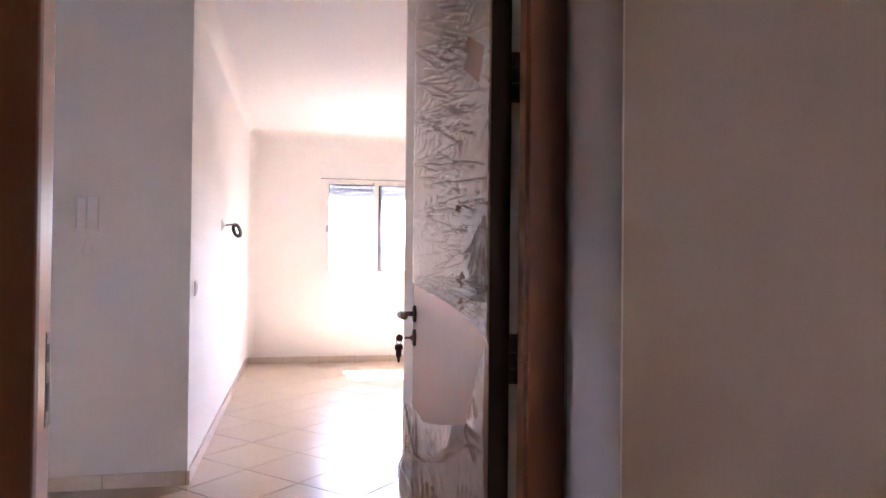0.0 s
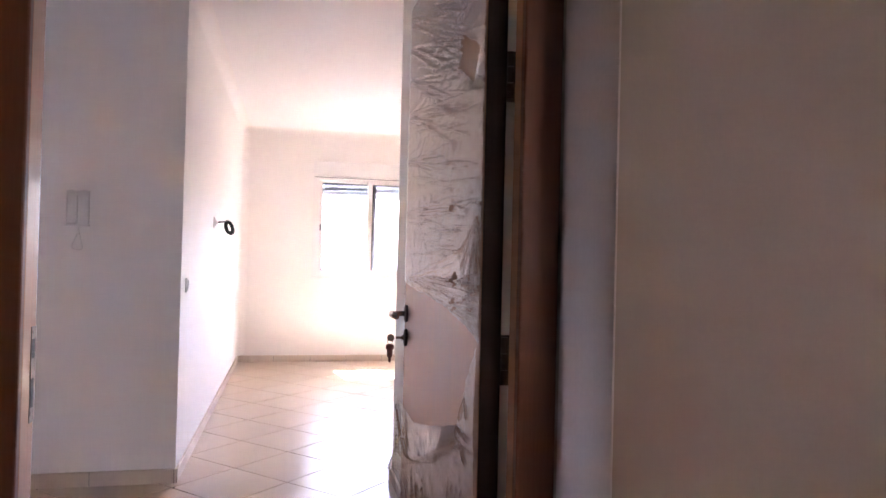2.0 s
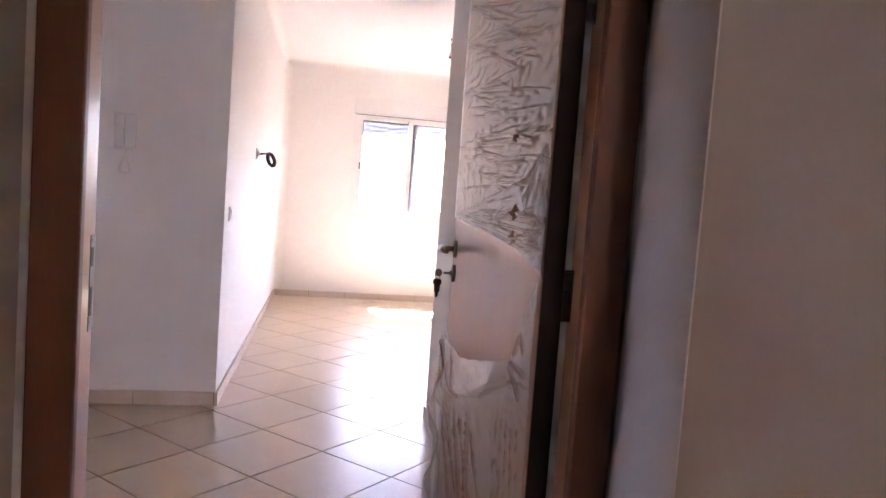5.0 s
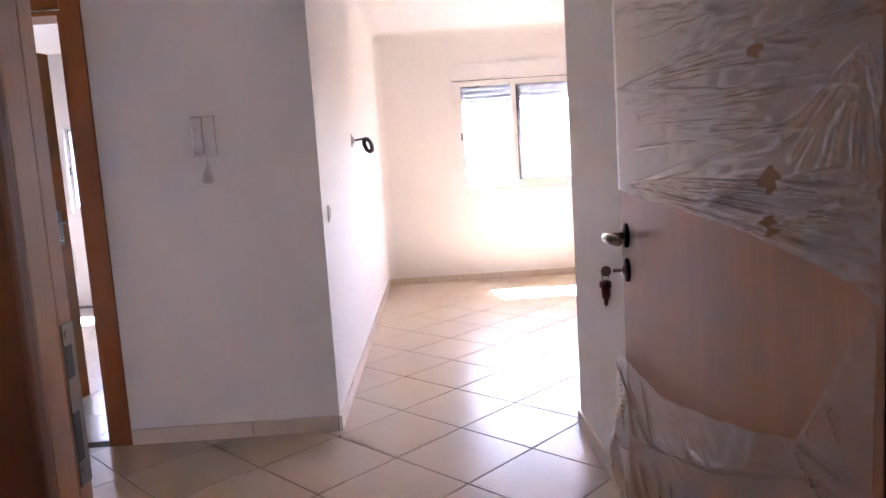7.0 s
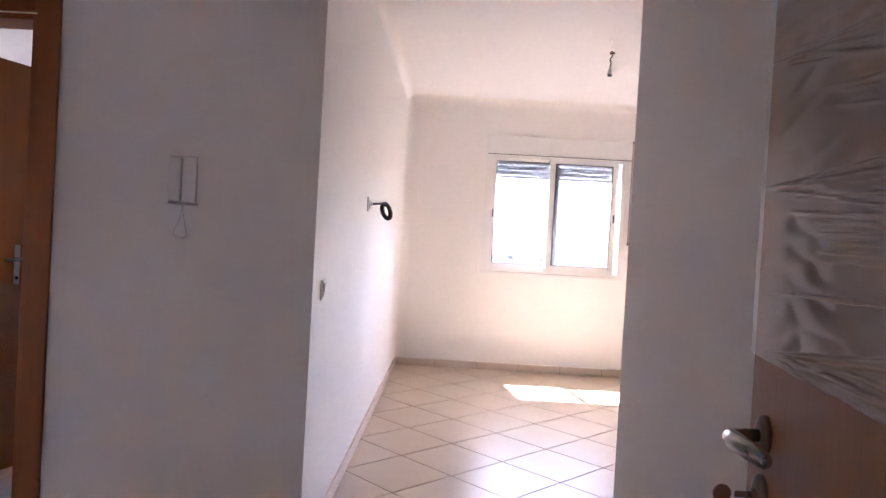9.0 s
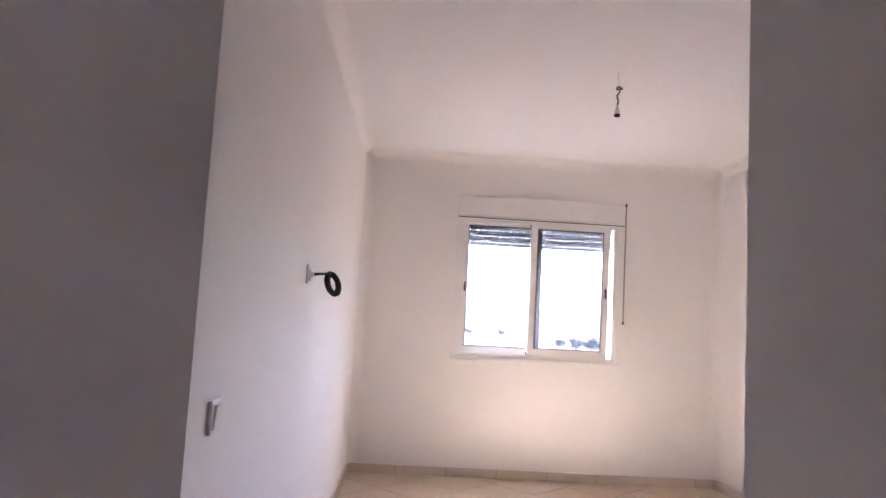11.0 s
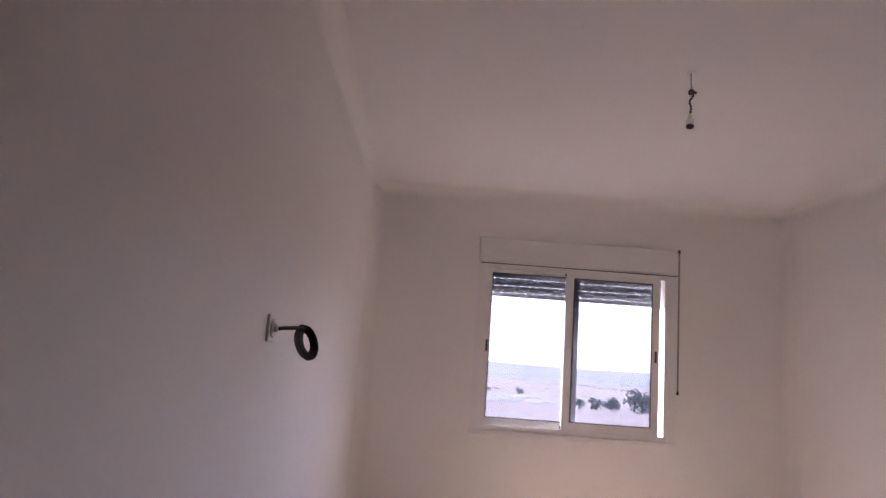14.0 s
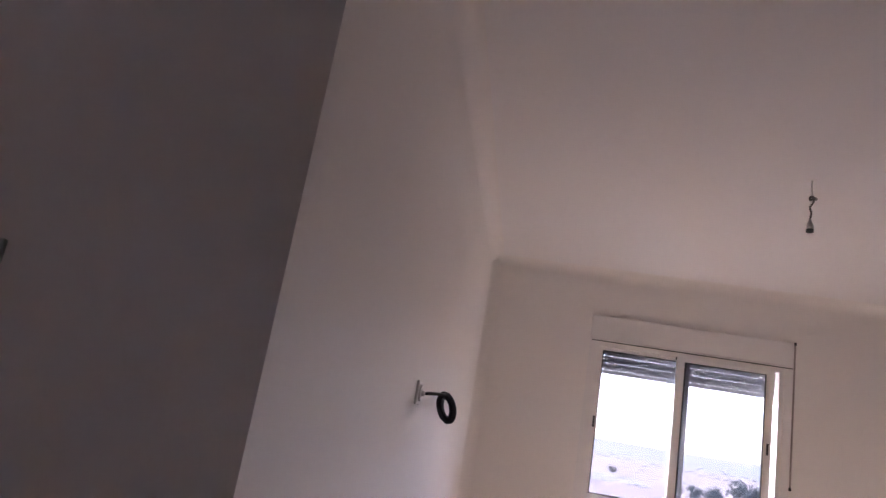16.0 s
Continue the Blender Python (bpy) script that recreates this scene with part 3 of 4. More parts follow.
film_sheet("plastic_film", FILM_LOW, 0.02, 1.06, lambda u: 0.03 + 0.012 * np.sin(u * 31),
           lambda u: np.interp(u, RIM_U, RIM_Z), lower_folds(), pouch, 4, "torn plastic film sagging loosely low on the door", 0.5)


def film_bunch():
    """Loose film bunched round the free edge of the leaf."""
    rng = np.random.default_rng(2)
    n, m = 26, 60
    a = np.linspace(-0.3, 2.7, n)
    z = np.linspace(0.10, 0.735, m)
    A, Z = np.meshgrid(a, z)
    R = 0.028 + 0.018 * np.sin(3.5 * np.pi * (Z - 0.1)) ** 2 + 0.006 * np.sin(A * 4 + Z * 26) + 0.0025 * np.sin(A * 7 - Z * 47) + rng.normal(0, 0.0004, A.shape)
    R *= np.clip((0.74 - Z) * 7, 0.25, 1)
    x, y = LEAF_X + 0.018 - 1.2 * R * np.cos(A - 0.4), LEAF_Y1 + 0.002 + 0.9 * R * np.sin(A)
    y = np.maximum(y, LEAF_Y1 + 0.002)
    verts = np.stack([x, y, Z], -1).reshape(-1, 3)
    faces = [(j * n + i, j * n + i + 1, (j + 1) * n + i + 1, (j + 1) * n + i) for j in range(m - 1) for i in range(n - 1)]
    me = bpy.data.meshes.new("plastic_film")
    me.from_pydata(verts.tolist(), [], faces)
    me.materials.append(FILM_LOW)
    me.polygons.foreach_set("use_smooth", [True] * len(me.polygons))
    tagged(new("plastic_film", me), "loose plastic film bunched round the door's free edge", "plastic film")


film_bunch()


# ---- hall: kitchen door, intercom ----
def kitchen_door():
    x0, x1, top = KDOOR
    f = tagged(empty("door_frame_2", (x0 + x1) / 2, GREY_Y, 0), "orange-brown wooden frame of the kitchen door", "door frame", kind="structure")

    def piece(name, bm, material=WOOD_ORANGE):
        ob = part(name, bm, material, f)
        ob.matrix_parent_inverse = f.matrix_basis.inverted()
        return ob

    for a, b in ((x1, x1 + 0.092), (x0 - 0.092, x0)):
        piece("casing", box(a + 0.002, b, GREY_Y - 0.016, GREY_Y, 0, top + 0.098, 0.003))
    piece("casing", box(x0 + 0.002, x1 + 0.002, GREY_Y - 0.016, GREY_Y, top + 0.003, top + 0.098, 0.003))
    piece("jamb", box(x1 - 0.022, x1 + 0.0, GREY_Y + 0.001, GREY_Y + 0.152, 0, top, 0.002))
    piece("jamb", box(x0, x0 + 0.022, GREY_Y + 0.001, GREY_Y + 0.152, 0, top, 0.002))
    piece("head_jamb", box(x0 + 0.022, x1 - 0.022, GREY_Y + 0.001, GREY_Y + 0.152, top - 0.022, top, 0.002))
    # leaf swung into the kitchen
    pivot = pose(x0 + 0.024, GREY_Y + 0.118, 0, 0, 0, 74.5)
    d = tagged(part("door_2", box(0, 0.775, -0.04, 0, 0.008, top - 0.024, 0.002), WOOD_ORANGE), "open brown wooden kitchen door with chrome lever", "door", kind="structure")
    d.matrix_basis = pivot
    plate = part("handle_plate", box(0.69, 0.725, -0.044, -0.040, 0.93, 1.13, 0.0015, 1), STEEL, d, "steel handle plate")
    part("door_handle", tube([(0.708, -0.044, 1.06), (0.708, -0.075, 1.06), (0.70, -0.088, 1.06), (0.66, -0.092, 1.06), (0.60, -0.090, 1.058)], [0.008, 0.008, 0.009, 0.009, 0.007], 12), STEEL, d, "steel lever", True)
    part("keyhole", rod((0.708, -0.0445, 0.965), (0.708, -0.0455, 0.965), 0.008, seg=14), RUBBER, plate)
    # film left on the lower half of the leaf, its torn top rolled into a band
    us, zs = np.linspace(0.004, 0.768, 150), np.linspace(0, 1, 190)
    U, T = np.meshgrid(us, zs)
    hi = np.interp(us, [0, 0.12, 0.235, 0.30, 0.36, 0.55, 0.768], [1.03, 0.99, 0.976, 0.93, 0.954, 0.945, 0.930])
    roll = np.interp(us, [0, 0.25, 0.40, 0.50, 0.53, 0.60, 0.768], [0.80, 0.84, 0.80, 0.735, 0.705, 0.72, 0.745])
    lo = 0.03 + 0.01 * np.sin(us * 29)
    Z = lo + T * (hi - lo)
    on = np.clip((Z - roll) / (hi - roll), 0, 1)
    H = 0.043 + 0.030 * np.sqrt(np.clip(on * 6, 0, 1)) * (1 - 0.6 * on) * (Z > roll)
    H += 0.010 * np.exp(-((Z - roll) / 0.008) ** 2) + 0.008 * np.exp(-((Z - hi) / 0.007) ** 2)
    for u0, z0, slope, amp in ((0.30, 0.68, 0.10, 0.007), (0.35, 0.64, 0.12, 0.005), (0.20, 0.52, 0.05, 0.006), (0.30, 0.44, 0.02, 0.005), (0.25, 0.24, 0.10, 0.005), (0.40, 0.86, -0.9, 0.012), (0.47, 0.86, -1.4, 0.012)):
        H += amp * np.exp(-((Z - z0 - slope * (U - u0)) / 0.009) ** 2) * np.exp(-((U - u0 - 0.12) / (0.30 if abs(slope) < 0.5 else 0.10)) ** 2)
    H += 0.0015 * np.sin(U * 14 + Z * 9)
    verts = np.stack([U, -H, Z], -1).reshape(-1, 3)
    n = len(us)
    faces = [(j * n + i, j * n + i + 1, (j + 1) * n + i + 1, (j + 1) * n + i) for j in range(len(zs) - 1) for i in range(n - 1)]
    me = bpy.data.meshes.new("plastic_film")
    me.from_pydata(verts.tolist(), [], faces)
    me.materials.append(FILM_THIN)
    me.polygons.foreach_set("use_smooth", [True] * len(me.polygons))
    ob = tagged(new("plastic_film", me), "torn band of clear film on the kitchen door", "plastic film")
    ob.matrix_basis = pivot


kitchen_door()


def intercom():
    x, y, z = -0.515, GREY_Y, 1.36
    t = tagged(part("intercom", box(x - 0.055, x + 0.055, y - 0.014, y, z, z + 0.18, 0.005, 3), PLASTIC), "white wall intercom handset with dangling cord", "intercom")
    bm = box(x - 0.050, x + 0.002, y - 0.028, y - 0.012, z + 0.004, z + 0.176, 0.007, 3)
    part("handset", bm, PLASTIC, t, "white handset")
    part("base_ledge", box(x - 0.06, x + 0.06, y - 0.030, y, z - 0.006, z - 0.0005, 0.002), PLASTIC, t)
    loop = [(0.000, -0.006), (0.002, -0.030), (-0.010, -0.062), (-0.026, -0.100), (-0.030, -0.118), (-0.018, -0.128), (0.008, -0.130), (0.022, -0.124), (0.022, -0.108), (0.010, -0.070), (0.004, -0.034)]
    cord = [(x + 0.005 + a + 0.0022 * math.sin(k * 2.1), y - 0.014 - 0.004 * math.cos(k * 2.1), z + b) for k, (a, b) in
            enumerate((p[0] + (q[0] - p[0]) * e / 5, p[1] + (q[1] - p[1]) * e / 5) for p, q in zip(loop, loop[1:]) for e in range(5))]
    part("cord", tube(cord, 0.0028, 8), PLASTIC, t, "white coiled cord", True)


intercom()


# ---- living room: socket with cable, switch, hanging lamp holder ----
def wall_socket():
    y, z = 6.095, 1.462
    t = tagged(part("wall_socket", box(0, 0.010, y - 0.042, y + 0.042, z - 0.042, z + 0.042, 0.003, 2), PLASTIC), "white wall outlet with black cable coming out", "socket")
    ring = lathe([(0, 0.029), (0.006, 0.029), (0.008, 0.026), (0.008, 0.018), (0.003, 0.016)], (0.010, y, z), (1, 0, 0), 28)
    part("collar", ring, PLASTIC, t, "round white collar", True)
    part("cable_outlet", lathe([(0, 0.012), (0.014, 0.010), (0.018, 0.006)], (0.012, y, z), (1, 0, 0), 18), PLASTIC, t, "", True)


def cable_coil():
    y, z = 6.095, 1.462
    c = Vector((0.103, 6.175, 1.428))
    pts = [(0.026, y, z), (0.045, y + 0.012, z + 0.004), (0.070, y + 0.045, z + 0.008), (0.092, y + 0.070, z + 0.010)]
    rng = random.Random(3)
    turns, per = 6, 26
    for k in range(turns * per + 1):
        a = 2.15 - 2 * math.pi * k / per
        lap = k // per
        r1, r2 = 0.016 + 0.0040 * (lap * 2 % 5), 0.035 + 0.0040 * (lap * 2 % 5)
        e, h = r1 * math.cos(a), r2 * math.sin(a)
        tilt = 0.30
        pts.append((c.x + e * math.cos(tilt) + h * -0.26, c.y - 0.004 * (lap * 3 % 5) + 0.012 + e * 0.35, c.z + h + rng.uniform(-0.001, 0.001)))
    t = tagged(part("cable_coil", tube(pts, 0.0062, 8), CABLE, smooth=True), "black coiled cable hanging from the wall outlet", "cable")
    band = [(c.x - 0.026 + 0.011 * math.cos(a), 6.165 + 0.016 * math.sin(a), 1.471) for a in (2 * math.pi * k / 14 for k in range(15))]
    part("tie", tube(band, 0.004, 6), CABLE, t, "", True)


def light_switch():
    y, z = 4.777, 1.046
    t = tagged(part("light_switch", box(0, 0.011, y - 0.041, y + 0.041, z - 0.041, z + 0.041, 0.003, 2), PLASTIC), "square white light switch on the wall", "switch")
    bm = box(0.011, 0.017, y - 0.027, y + 0.027, z - 0.030, z + 0.030, 0.002, 2)
    bmesh.ops.rotate(bm, cent=(0.011, y, z), matrix=Matrix.Rotation(radians(4), 3, "Y"), verts=bm.verts)
    part("rocker", bm, PLASTIC, t)


def lamp_holder():
    x, y = 1.515, 6.667
    t = tagged(part("lamp_holder", lathe([(0, 0.0035), (0.012, 0.007), (0.022, 0.0105), (0.034, 0.0155), (0.050, 0.0165)], (x, y, 2.502), (0, 0, -1), 18), PLASTIC, smooth=True),
               "bare white bulb holder hanging on twisted wire", "lamp holder")
    part("socket_ring", lathe([(0, 0.016), (0.012, 0.016), (0.012, 0.012), (0.004, 0.011)], (x, y, 2.452), (0, 0, -1), 18), CABLE, t, "dark threaded socket ring", True)
    wires = [(x + 0.004, y, CEIL), (x + 0.003, y, 2.65), (x + 0.006, y, 2.62), (x + 0.014, y, 2.604), (x + 0.020, y, 2.598)]
    part("wire", tube(wires, 0.003, 8), PLASTIC, t, "pale wire end", True)
    for s in (0, math.pi):
        pts = [(x + 0.008 + 0.006 * math.sin(k * 0.33) * (1 if k < 20 else 0.3) - 0.008 * k / 29 + 0.0028 * math.cos(k * 0.95 + s), y + 0.0028 * math.sin(k * 0.95 + s), 2.603 - 0.1005 * k / 29) for k in range(30)]
        part("wire", tube(pts, 0.0027, 6), WIRE, t, "twisted dark wire", True)
    knot = [(x + 0.010 + 0.014 * math.cos(a), y + 0.010 * math.sin(a), 2.598 + 0.006 * math.sin(a * 2)) for a in (2 * math.pi * k / 20 for k in range(21))]
    part("knot", tube(knot, 0.0048, 8), WIRE, t, "", True)
    part("ceiling_hole", lathe([(0, 0.020), (0.002, 0.019), (0.003, 0.006)], (x + 0.004, y, CEIL), (0, 0, -1), 18), PLASTIC, t)


wall_socket()
cable_coil()
light_switch()
lamp_holder()


# ---- windows ----
def sash(parent, x0, x1, z0, z1, y, stile, handle_x):
    s = part("sash", boxes((x0, x0 + stile, y, y + 0.03, z0, z1), (x1 - stile, x1, y, y + 0.03, z0, z1),
                           (x0 + stile, x1 - stile, y, y + 0.03, z0, z0 + 0.058), (x0 + stile, x1 - stile, y, y + 0.03, z1 - 0.040, z1)), ALU, parent, "white aluminium sliding sash")
    gx0, gx1, gz0, gz1 = x0 + stile, x1 - stile, z0 + 0.058, z1 - 0.040
    w = 0.008
    seal = boxes((gx0, gx0 + w, y - 0.001, y + 0.01, gz0, gz1), (gx1 - w, gx1, y - 0.001, y + 0.01, gz0, gz1),
                 (gx0 + w, gx1 - w, y - 0.001, y + 0.01, gz0, gz0 + w), (gx0 + w, gx1 - w, y - 0.001, y + 0.01, gz1 - w, gz1))
    part("glazing_seal", seal, RUBBER, s, "black glazing seal")
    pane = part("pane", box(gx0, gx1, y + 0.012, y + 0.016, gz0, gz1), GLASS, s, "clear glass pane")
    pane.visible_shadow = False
    if handle_x:
        part("latch", box(handle_x - 0.008, handle_x + 0.008, y - 0.006, y, (z0 + z1) / 2 - 0.045, (z0 + z1) / 2 + 0.035, 0.003), RUBBER, s, "black finger latch")
    return s


def sliding_window(name, x0, x1, z0, z1, y, gap, label, shutter_to=None):
    w = tagged(part(name, boxes((x0, x0 + 0.014, y, y + 0.085, z0, z1), (x1 - 0.030, x1, y, y + 0.085, z0, z1),
                                (x0 + 0.014, x1 - 0.030, y, y + 0.085, z0, z0 + 0.026), (x0 + 0.014, x1 - 0.030, y, y + 0.085, z1 - 0.026, z1)), ALU),
               label, "window", kind="structure")
    part("track", boxes((x0 + 0.03, x1 - 0.03, y + 0.002, y + 0.006, z0 + 0.026, z0 + 0.034), (x0 + 0.03, x1 - 0.03, y + 0.042, y + 0.046, z0 + 0.026, z0 + 0.034)), ALU, w)
    mid = (x0 + x1) / 2 - 0.082
    sash(w, x0 + 0.012, mid + 0.106, z0 + 0.022, z1 - 0.010, y + 0.046, 0.032, x0 + 0.030)
    sash(w, mid, x1 - 0.032 - gap, z0 + 0.028, z1 - 0.016, y + 0.008, 0.054, x1 - 0.058 - gap)
    for z in (z0 + 0.024, z1 - 0.045):
        part("brush_seal", box(mid - 0.006, mid - 0.001, y + 0.010, y + 0.044, z, z + 0.035), RUBBER, w)
    if shutter_to:
        shutter = part("roller_shutter", box(x0 + 0.012, x1 - 0.012, y + 0.112, y + 0.124, shutter_to, shutter_to + 0.030, 0.003), SLAT, w, "grey roller shutter pulled nearly up")
        z, row = shutter_to + 0.030, 0
        while z < z1 + 0.03:
            # curved slat over a row of light slits
            bm, prof = bmesh.new(), [(0.000, 0.0040), (-0.003, 0.009), (-0.006, 0.026), (-0.004, 0.046), (0.000, 0.052), (0.006, 0.052), (0.006, 0.0040)]
            ends = [[bm.verts.new((x, y + 0.114 + d, z + h)) for d, h in prof] for x in (x0 + 0.014, x1 - 0.014)]
            for k in range(len(prof)):
                n = (k + 1) % len(prof)
                bm.faces.new((ends[0][k], ends[0][n], ends[1][n], ends[1][k]))
            bm.faces.new(ends[0])
            bm.faces.new(list(reversed(ends[1])))
            a = x0 + 0.014 - 0.029 * (row % 2)
            while a < x1 - 0.014:
                add_box(bm, max(a, x0 + 0.014), min(a + 0.041, x1 - 0.014), y + 0.1145, y + 0.1190, z - 0.0005, z + 0.0045)
                a += 0.058
            part("slat", bm, SLAT, shutter)
            z, row = z + 0.052, row + 1
        for a in (x0, x1 - 0.022):
            part("guide_rail", box(a, a + 0.022, y + 0.100, y + 0.135, z0, z1), ALU, w)
    return w


WY = ROOM_Y + 0.004
sliding_window("window_1", *WIN, WY, 0.030, "white aluminium sliding window slightly open, shutter nearly up", 1.925)
sliding_window("window_2", *KWIN, WY, 0.0, "white aluminium sliding kitchen window", None)


def shutter_box():
    t = tagged(part("shutter_box", box(0.803, 2.243, ROOM_Y - 0.016, ROOM_Y, 2.158, 2.335, 0.004), ALU), "white shutter box cover above the window", "shutter box", kind="structure")
    # black strip stands in for the shaded gap below the cover
    part("gap_shade_strip", box(0.815, 2.232, ROOM_Y - 0.0145, ROOM_Y - 0.003, 2.1450, 2.1500), RUBBER, t, "black strip in place of the shadow gap under the cover")
    part("cover_lip", box(0.803, 2.243, ROOM_Y - 0.019, ROOM_Y - 0.003, 2.1505, 2.1565, 0.001, 1), ALU, t)
    tagged(part("window_sill", box(0.795, 2.235, ROOM_Y - 0.010, ROOM_Y, 0.952, 0.983, 0.003), ALU), "white sill band under the window", "window sill", kind="structure")
    tagged(part("window_trim", boxes((0.803, 0.862, ROOM_Y - 0.005, ROOM_Y, 0.984, 2.145), (2.184, 2.235, ROOM_Y - 0.005, ROOM_Y, 0.984, 2.145)), ALU), "flat white plaster band beside the window", "window trim", kind="structure")
    cord = tagged(part("shutter_cord", box(2.2335, 2.2465, ROOM_Y - 0.0215, ROOM_Y - 0.0185, 1.335, 2.325, 0.001, 1), STRAP),
                  "grey shutter cord hanging beside the window", "cord")
    part("guide", box(2.232, 2.248, ROOM_Y - 0.026, ROOM_Y - 0.016, 2.315, 2.338, 0.002, 1), RUBBER, cord, "black cord guide")
    part("weight", lathe([(0, 0.004), (0.005, 0.009), (0.022, 0.009), (0.026, 0.004)], (2.240, ROOM_Y - 0.020, 1.338), (0, 0, -1), 12), RUBBER, cord, "black cord end", True)
    part("lower_guide", box(2.234, 2.246, ROOM_Y - 0.012, ROOM_Y, 1.185, 1.215, 0.002, 1), ALU, cord)


shutter_box()

# ---- outside ----
tagged(part("building_base", boxes((-4.2, 3.3, -2.2, 9.05, -10.2, -0.21)), FACADE), "plain rendered storeys below the flat", "building", kind="structure")


def ground_height(x, y):
    far = max(0.0, y - 420.0)
    z = -10.0 + 0.0045 * max(0.0, y - 60) + 0.012 * far + 2.2 * noise.noise((x / 190, y / 230, 0.3)) * min(1, max(0, y - 60) / 300)
    if y > 900:
        z += (y - 900) / 1300 * 16 * noise.noise((x / 700 + 4.2, y / 900, 1.7))
    return z


def terrain():
    bm, rows = bmesh.new(), []
    ys = [-4000, -1500, -400, -60, 0, 12, 30, 60] + [60 + 20 * k for k in range(1, 30)] + [640 * 1.1 ** k for k in range(1, 20)]
    for y in ys:
        half = 60 + 1.1 * abs(y)
        rows.append([bm.verts.new((half * (i / 40 - 1), y, ground_height(half * (i / 40 - 1), y) if y > 0 else -10.0)) for i in range(81)])
    for a, b in zip(rows, rows[1:]):
        for i in range(80):
            bm.faces.new((a[i], a[i + 1], b[i + 1], b[i]))
    g = structure("ground", bm, FIELD, "dry pinkish field running out to low hills", "ground")
    g.data.polygons.foreach_set("use_smooth", [True] * len(g.data.polygons))
    # ground beyond 720 m takes the haze-blue colour
    g.data.materials.append(HAZY_HILL)
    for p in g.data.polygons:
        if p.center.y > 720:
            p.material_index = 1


terrain()


def crown(rng, r, h, n):
    bm = bmesh.new()
    lobes = [(rng.uniform(-0.5, 0.5) * r, rng.uniform(-0.5, 0.5) * r, rng.uniform(0.12, 0.72) * h, rng.uniform(0.35, 0.6) * r) for _ in range(9)]
    for _ in range(n):
        lx, ly, lz, lr = rng.choice(lobes)
        d = Vector((rng.gauss(0, 1), rng.gauss(0, 1), rng.gauss(0, 1))).normalized() * lr * rng.uniform(0.55, 1.05)
        c = Vector((lx, ly, lz)) + Vector((d.x, d.y, d.z * 0.8))
        s = rng.uniform(0.10, 0.22) * r * 0.5
        turn = Euler((rng.uniform(0, 6.3), rng.uniform(0, 6.3), rng.uniform(0, 6.3))).to_matrix()
        vs = [bm.verts.new(c + turn @ Vector(p) * s) for p in ((1, 0, 0.1), (0.2, 0.7, -0.2), (-1, 0.1, 0.15), (-0.1, -0.7, -0.15), (0, 0, 0.5))]
        for f in ((0, 1, 4), (1, 2, 4), (2, 3, 4), (3, 0, 4)):
            bm.faces.new([vs[i] for i in f])
    return bm


def tree(x, y, r, h, seed):
    rng = random.Random(seed)
    z = ground_height(x, y)
    t = tagged(empty("tree", x, y, z), "round olive-green tree at the field's edge", "tree", "trees in the field")
    bm = tube([(0, 0, -0.3), (0.1, 0, h * 0.2), (0.05, 0.1, h * 0.45), (0.2, 0, h * 0.7)], [0.05 * r, 0.045 * r, 0.035 * r, 0.015 * r], 8)
    for k in range(4):
        a = k * 1.6 + rng.uniform(-0.3, 0.3)
        tube([(0.05, 0.05, h * 0.3), (0.3 * r * math.cos(a), 0.3 * r * math.sin(a), h * 0.5), (0.6 * r * math.cos(a), 0.6 * r * math.sin(a), h * 0.65)], [0.03 * r, 0.02 * r, 0.008 * r], 6, bm)
    part("trunk", bm, BARK, t)
    part("crown", crown(rng, r, h, 420), LEAF, t)
    return t


for n, (x, y, r, h) in enumerate(((51, 236, 2.6, 4.0), (57, 238, 3.4, 4.6), (61.5, 236, 3.9, 5.4), (70.5, 240, 5.2, 8.6), (76, 243, 4.6, 7.6), (84, 246, 5.0, 7.8), (65.5, 247, 2.6, 3.4),
                                 (19, 330, 2.2, 3.0), (29, 345, 2.4, 3.2), (44, 335, 2.4, 3.2))):
    tree(x, y, r, h, n)


def far_scrub():
    """Hedges and bushes scattered over the slopes behind the field."""
    rng = random.Random(11)
    bm = bmesh.new()
    spots = []
    for _ in range(1700):
        y = 300 + 900 * rng.random() ** 0.8
        x = rng.uniform(-0.35, 0.35) * y
        if noise.noise((x / 90, y / 45, 2.0)) > 0.02 or rng.random() > 0.985:
            spots.append((x, y, rng.uniform(0.3, 0.9) * (1 + y / 900)))
    # loose hedge along the near field
    for _ in range(420):
        x, y = rng.uniform(14, 47), rng.uniform(252, 300)
        if noise.noise((x / 6, y / 30, 5.0)) > -0.12:
            spots.append((x, y, rng.uniform(0.3, 0.8) + 0.7 * max(0, noise.noise((x / 5, 3.0, 1.0)))))
    for x, y, s in spots:
        z = ground_height(x, y)
        top = bm.verts.new((x, y, z + s * rng.uniform(0.45, 0.95)))
        ring = [bm.verts.new((x + 2.1 * s * math.cos(a) * rng.uniform(0.7, 1.2), y + s * math.sin(a), z + rng.uniform(-0.1, 0.4) * s)) for a in (k * 1.2566 for k in range(5))]
        for k in range(5):
            bm.faces.new((ring[k], ring[(k + 1) % 5], top))
    tagged(part("scrub", bm, BUSH), "scattered bushes over the far slopes, coloured pale for haze", "bushes", kind="stuff")


far_scrub()


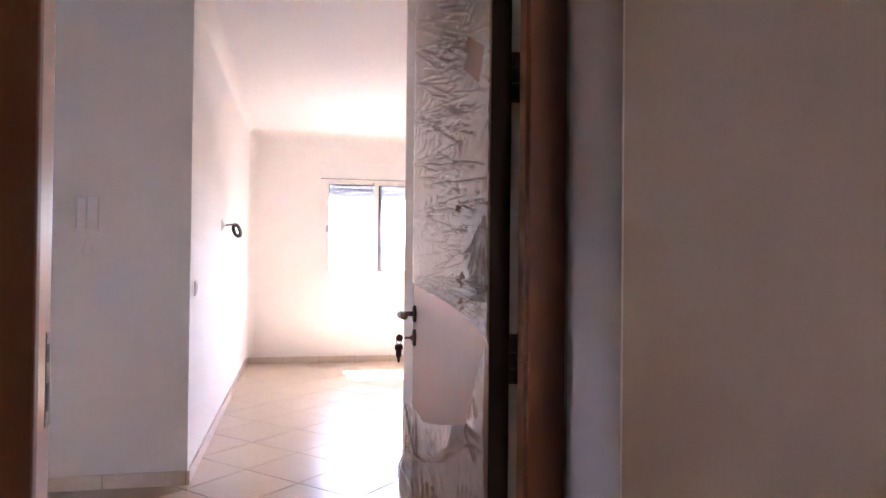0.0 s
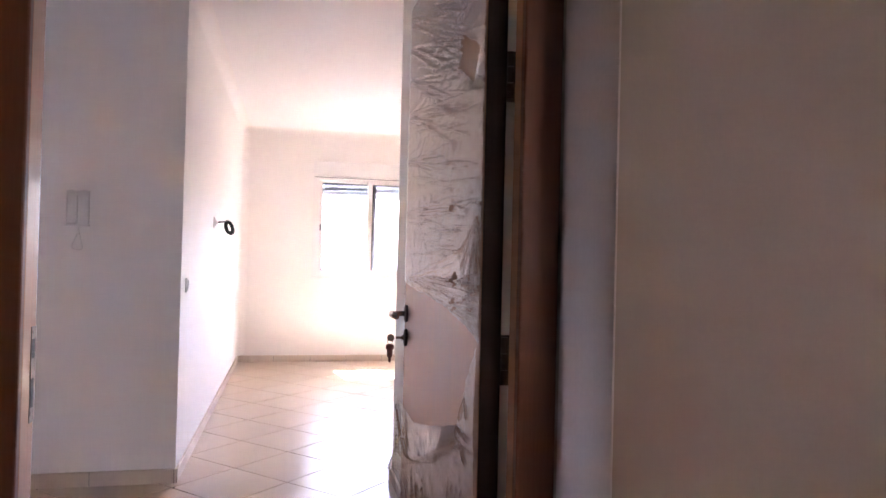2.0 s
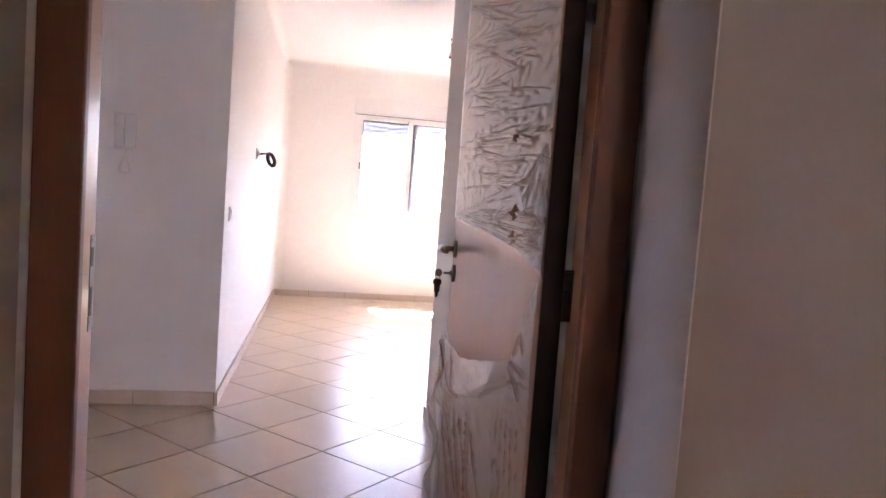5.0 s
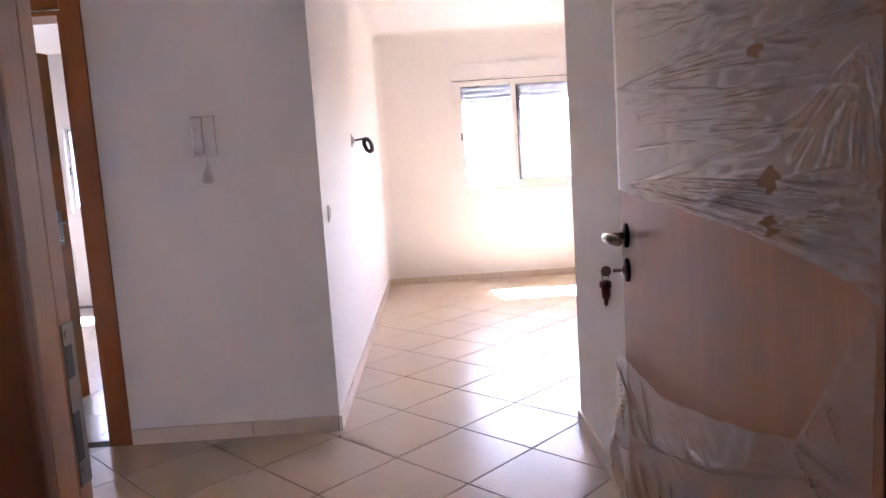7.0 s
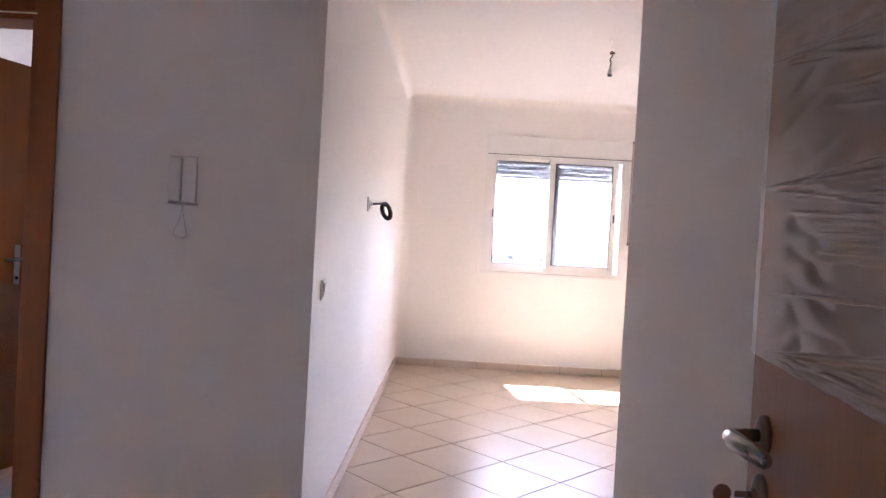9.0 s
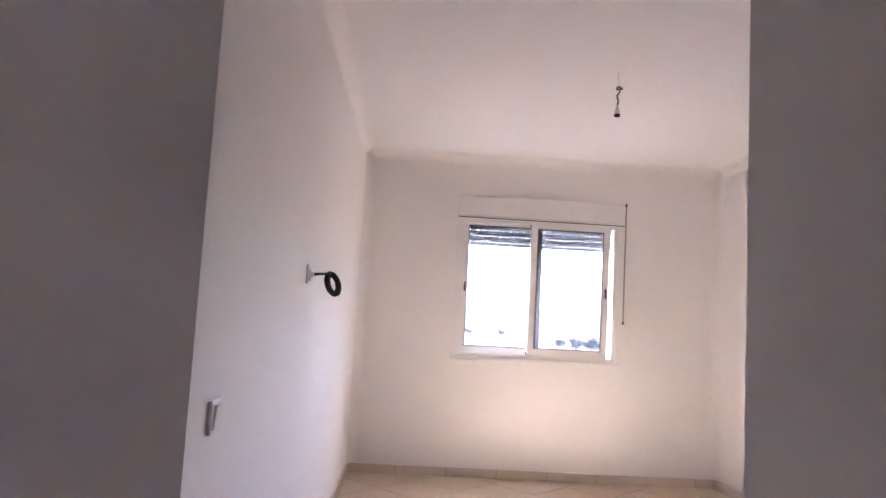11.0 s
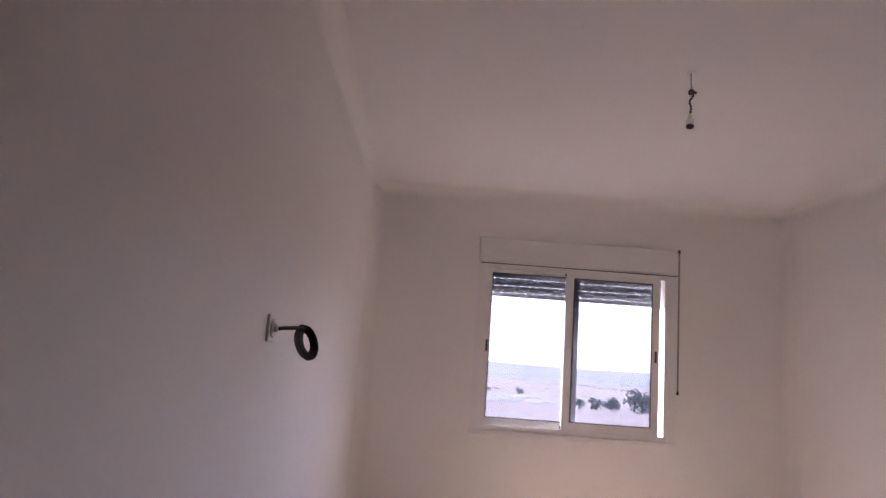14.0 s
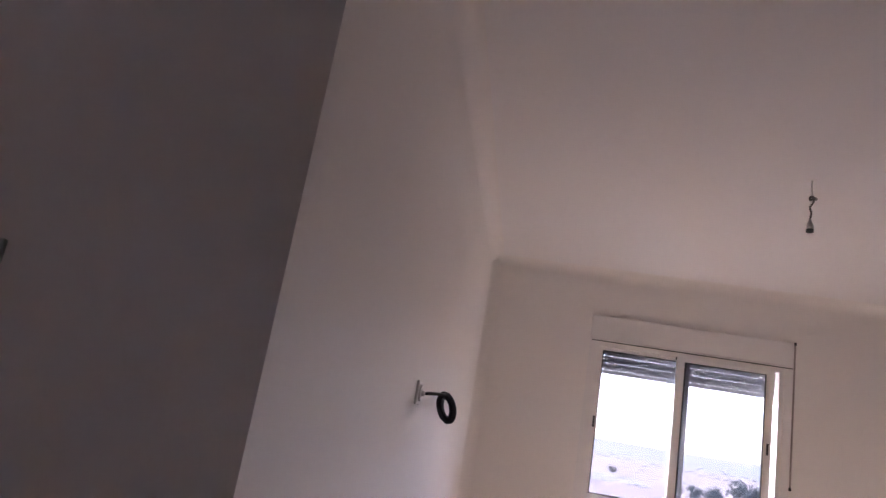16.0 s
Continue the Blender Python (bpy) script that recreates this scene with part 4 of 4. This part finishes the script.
# ---- skirting and floor tiles ----
skirting("baseboard", [
    ((0.002, ROOM_X - 0.002, ROOM_Y - 0.010, ROOM_Y - 0.0005, 0, 0.072), 0.40),
    ((0.0005, 0.010, GREY_Y - 0.006, ROOM_Y - 0.012, 0, 0.072), 0.30),
    ((-1.006, 0.0095, GREY_Y - 0.010, GREY_Y - 0.0005, 0, 0.072), 0.585),
    ((HALL_X, -1.996, GREY_Y - 0.010, GREY_Y - 0.0005, 0, 0.072), 0.30),
    ((PIER_X - 0.010, PIER_X - 0.0005, HALL_Y + 0.02, PIER_Y + 0.008, 0, 0.072), 0.35),
    ((ROOM_X - 0.010, ROOM_X - 0.0005, PIER_Y, ROOM_Y - 0.012, 0, 0.072), 0.35),
])


def clip(poly, axis, value, keep_less):
    out = []
    for a, b in zip(poly, poly[1:] + poly[:1]):
        ina, inb = ((a[axis] <= value) == keep_less), ((b[axis] <= value) == keep_less)
        if ina:
            out.append(a)
        if ina != inb:
            s = (value - a[axis]) / (b[axis] - a[axis])
            out.append((a[0] + s * (b[0] - a[0]), a[1] + s * (b[1] - a[1])))
    return out


def area(p):
    return 0.5 * abs(sum(a[0] * b[1] - b[0] * a[1] for a, b in zip(p, p[1:] + p[:1])))


def slab(bm, poly, z0, z1, edge):
    """A thin tile with a worn upper edge."""
    cx, cy = sum(p[0] for p in poly) / len(poly), sum(p[1] for p in poly) / len(poly)
    low = [bm.verts.new((x, y, z0)) for x, y in poly]
    rim = [bm.verts.new((x, y, z1 - edge * 0.6)) for x, y in poly]
    top = []
    for x, y in poly:
        d = math.hypot(cx - x, cy - y) or 1
        top.append(bm.verts.new((x + (cx - x) / d * edge, y + (cy - y) / d * edge, z1)))
    n = len(poly)
    for k in range(n):
        j = (k + 1) % n
        bm.faces.new((low[k], low[j], rim[j], rim[k]))
        bm.faces.new((rim[k], rim[j], top[j], top[k]))
    bm.faces.new(top)


def floor_tiles():
    half, joint = 0.295, 0.0042
    ox, oy = 0.290, 4.212
    rects = [(0.011, ROOM_X - 0.011, PIER_Y, ROOM_Y - 0.011), (HALL_X, PIER_X - 0.011, HALL_Y - 0.005, PIER_Y), (HALL_X, 0.011, PIER_Y, GREY_Y - 0.011)]
    whole = None
    r = half - joint
    for i in range(-12, 14):
        for j in range(-9, 18):
            if (i + j) % 2 == 0:
                continue
            cx, cy = ox + i * half, oy + j * half
            diamond = [(cx + r, cy), (cx, cy + r), (cx - r, cy), (cx, cy - r)]
            pieces = []
            for x0, x1, y0, y1 in rects:
                p = diamond
                for axis, value, less in ((0, x1, True), (0, x0, False), (1, y1, True), (1, y0, False)):
                    p = clip(p, axis, value, less) if p else p
                if len(p) > 2 and area(p) > 2e-4:
                    pieces.append(p)
            if not pieces:
                continue
            if sum(area(p) for p in pieces) > 0.9999 * area(diamond):
                if whole is None:
                    bm = bmesh.new()
                    slab(bm, [(r, 0), (0, r), (-r, 0), (0, -r)], -0.006, 0.0, 0.0016)
                    whole = mesh_of("floor_tile", bm, TILE)
                ob = new("floor_tile", whole)
            else:
                bm = bmesh.new()
                for p in pieces:
                    slab(bm, [(x - cx, y - cy) for x, y in p], -0.006, 0.0, 0.0008)
                ob = new("floor_tile", mesh_of("floor_tile", bm, TILE))
            ob.location, ob.parent = (cx, cy, 0), FLOOR


floor_tiles()


def kitchen_tiles():
    w = 0.40
    bm = bmesh.new()
    slab(bm, [(-0.198, -0.198), (0.198, -0.198), (0.198, 0.198), (-0.198, 0.198)], -0.006, 0.0, 0.0016)
    me = mesh_of("kitchen_floor_tile", bm, KITCHEN_TILE)
    for i in range(9):
        for j in range(10):
            ob = new("kitchen_floor_tile", me)
            ob.location, ob.parent = (-3.83 + w * i, 4.86 + w * j, 0), FLOOR


kitchen_tiles()
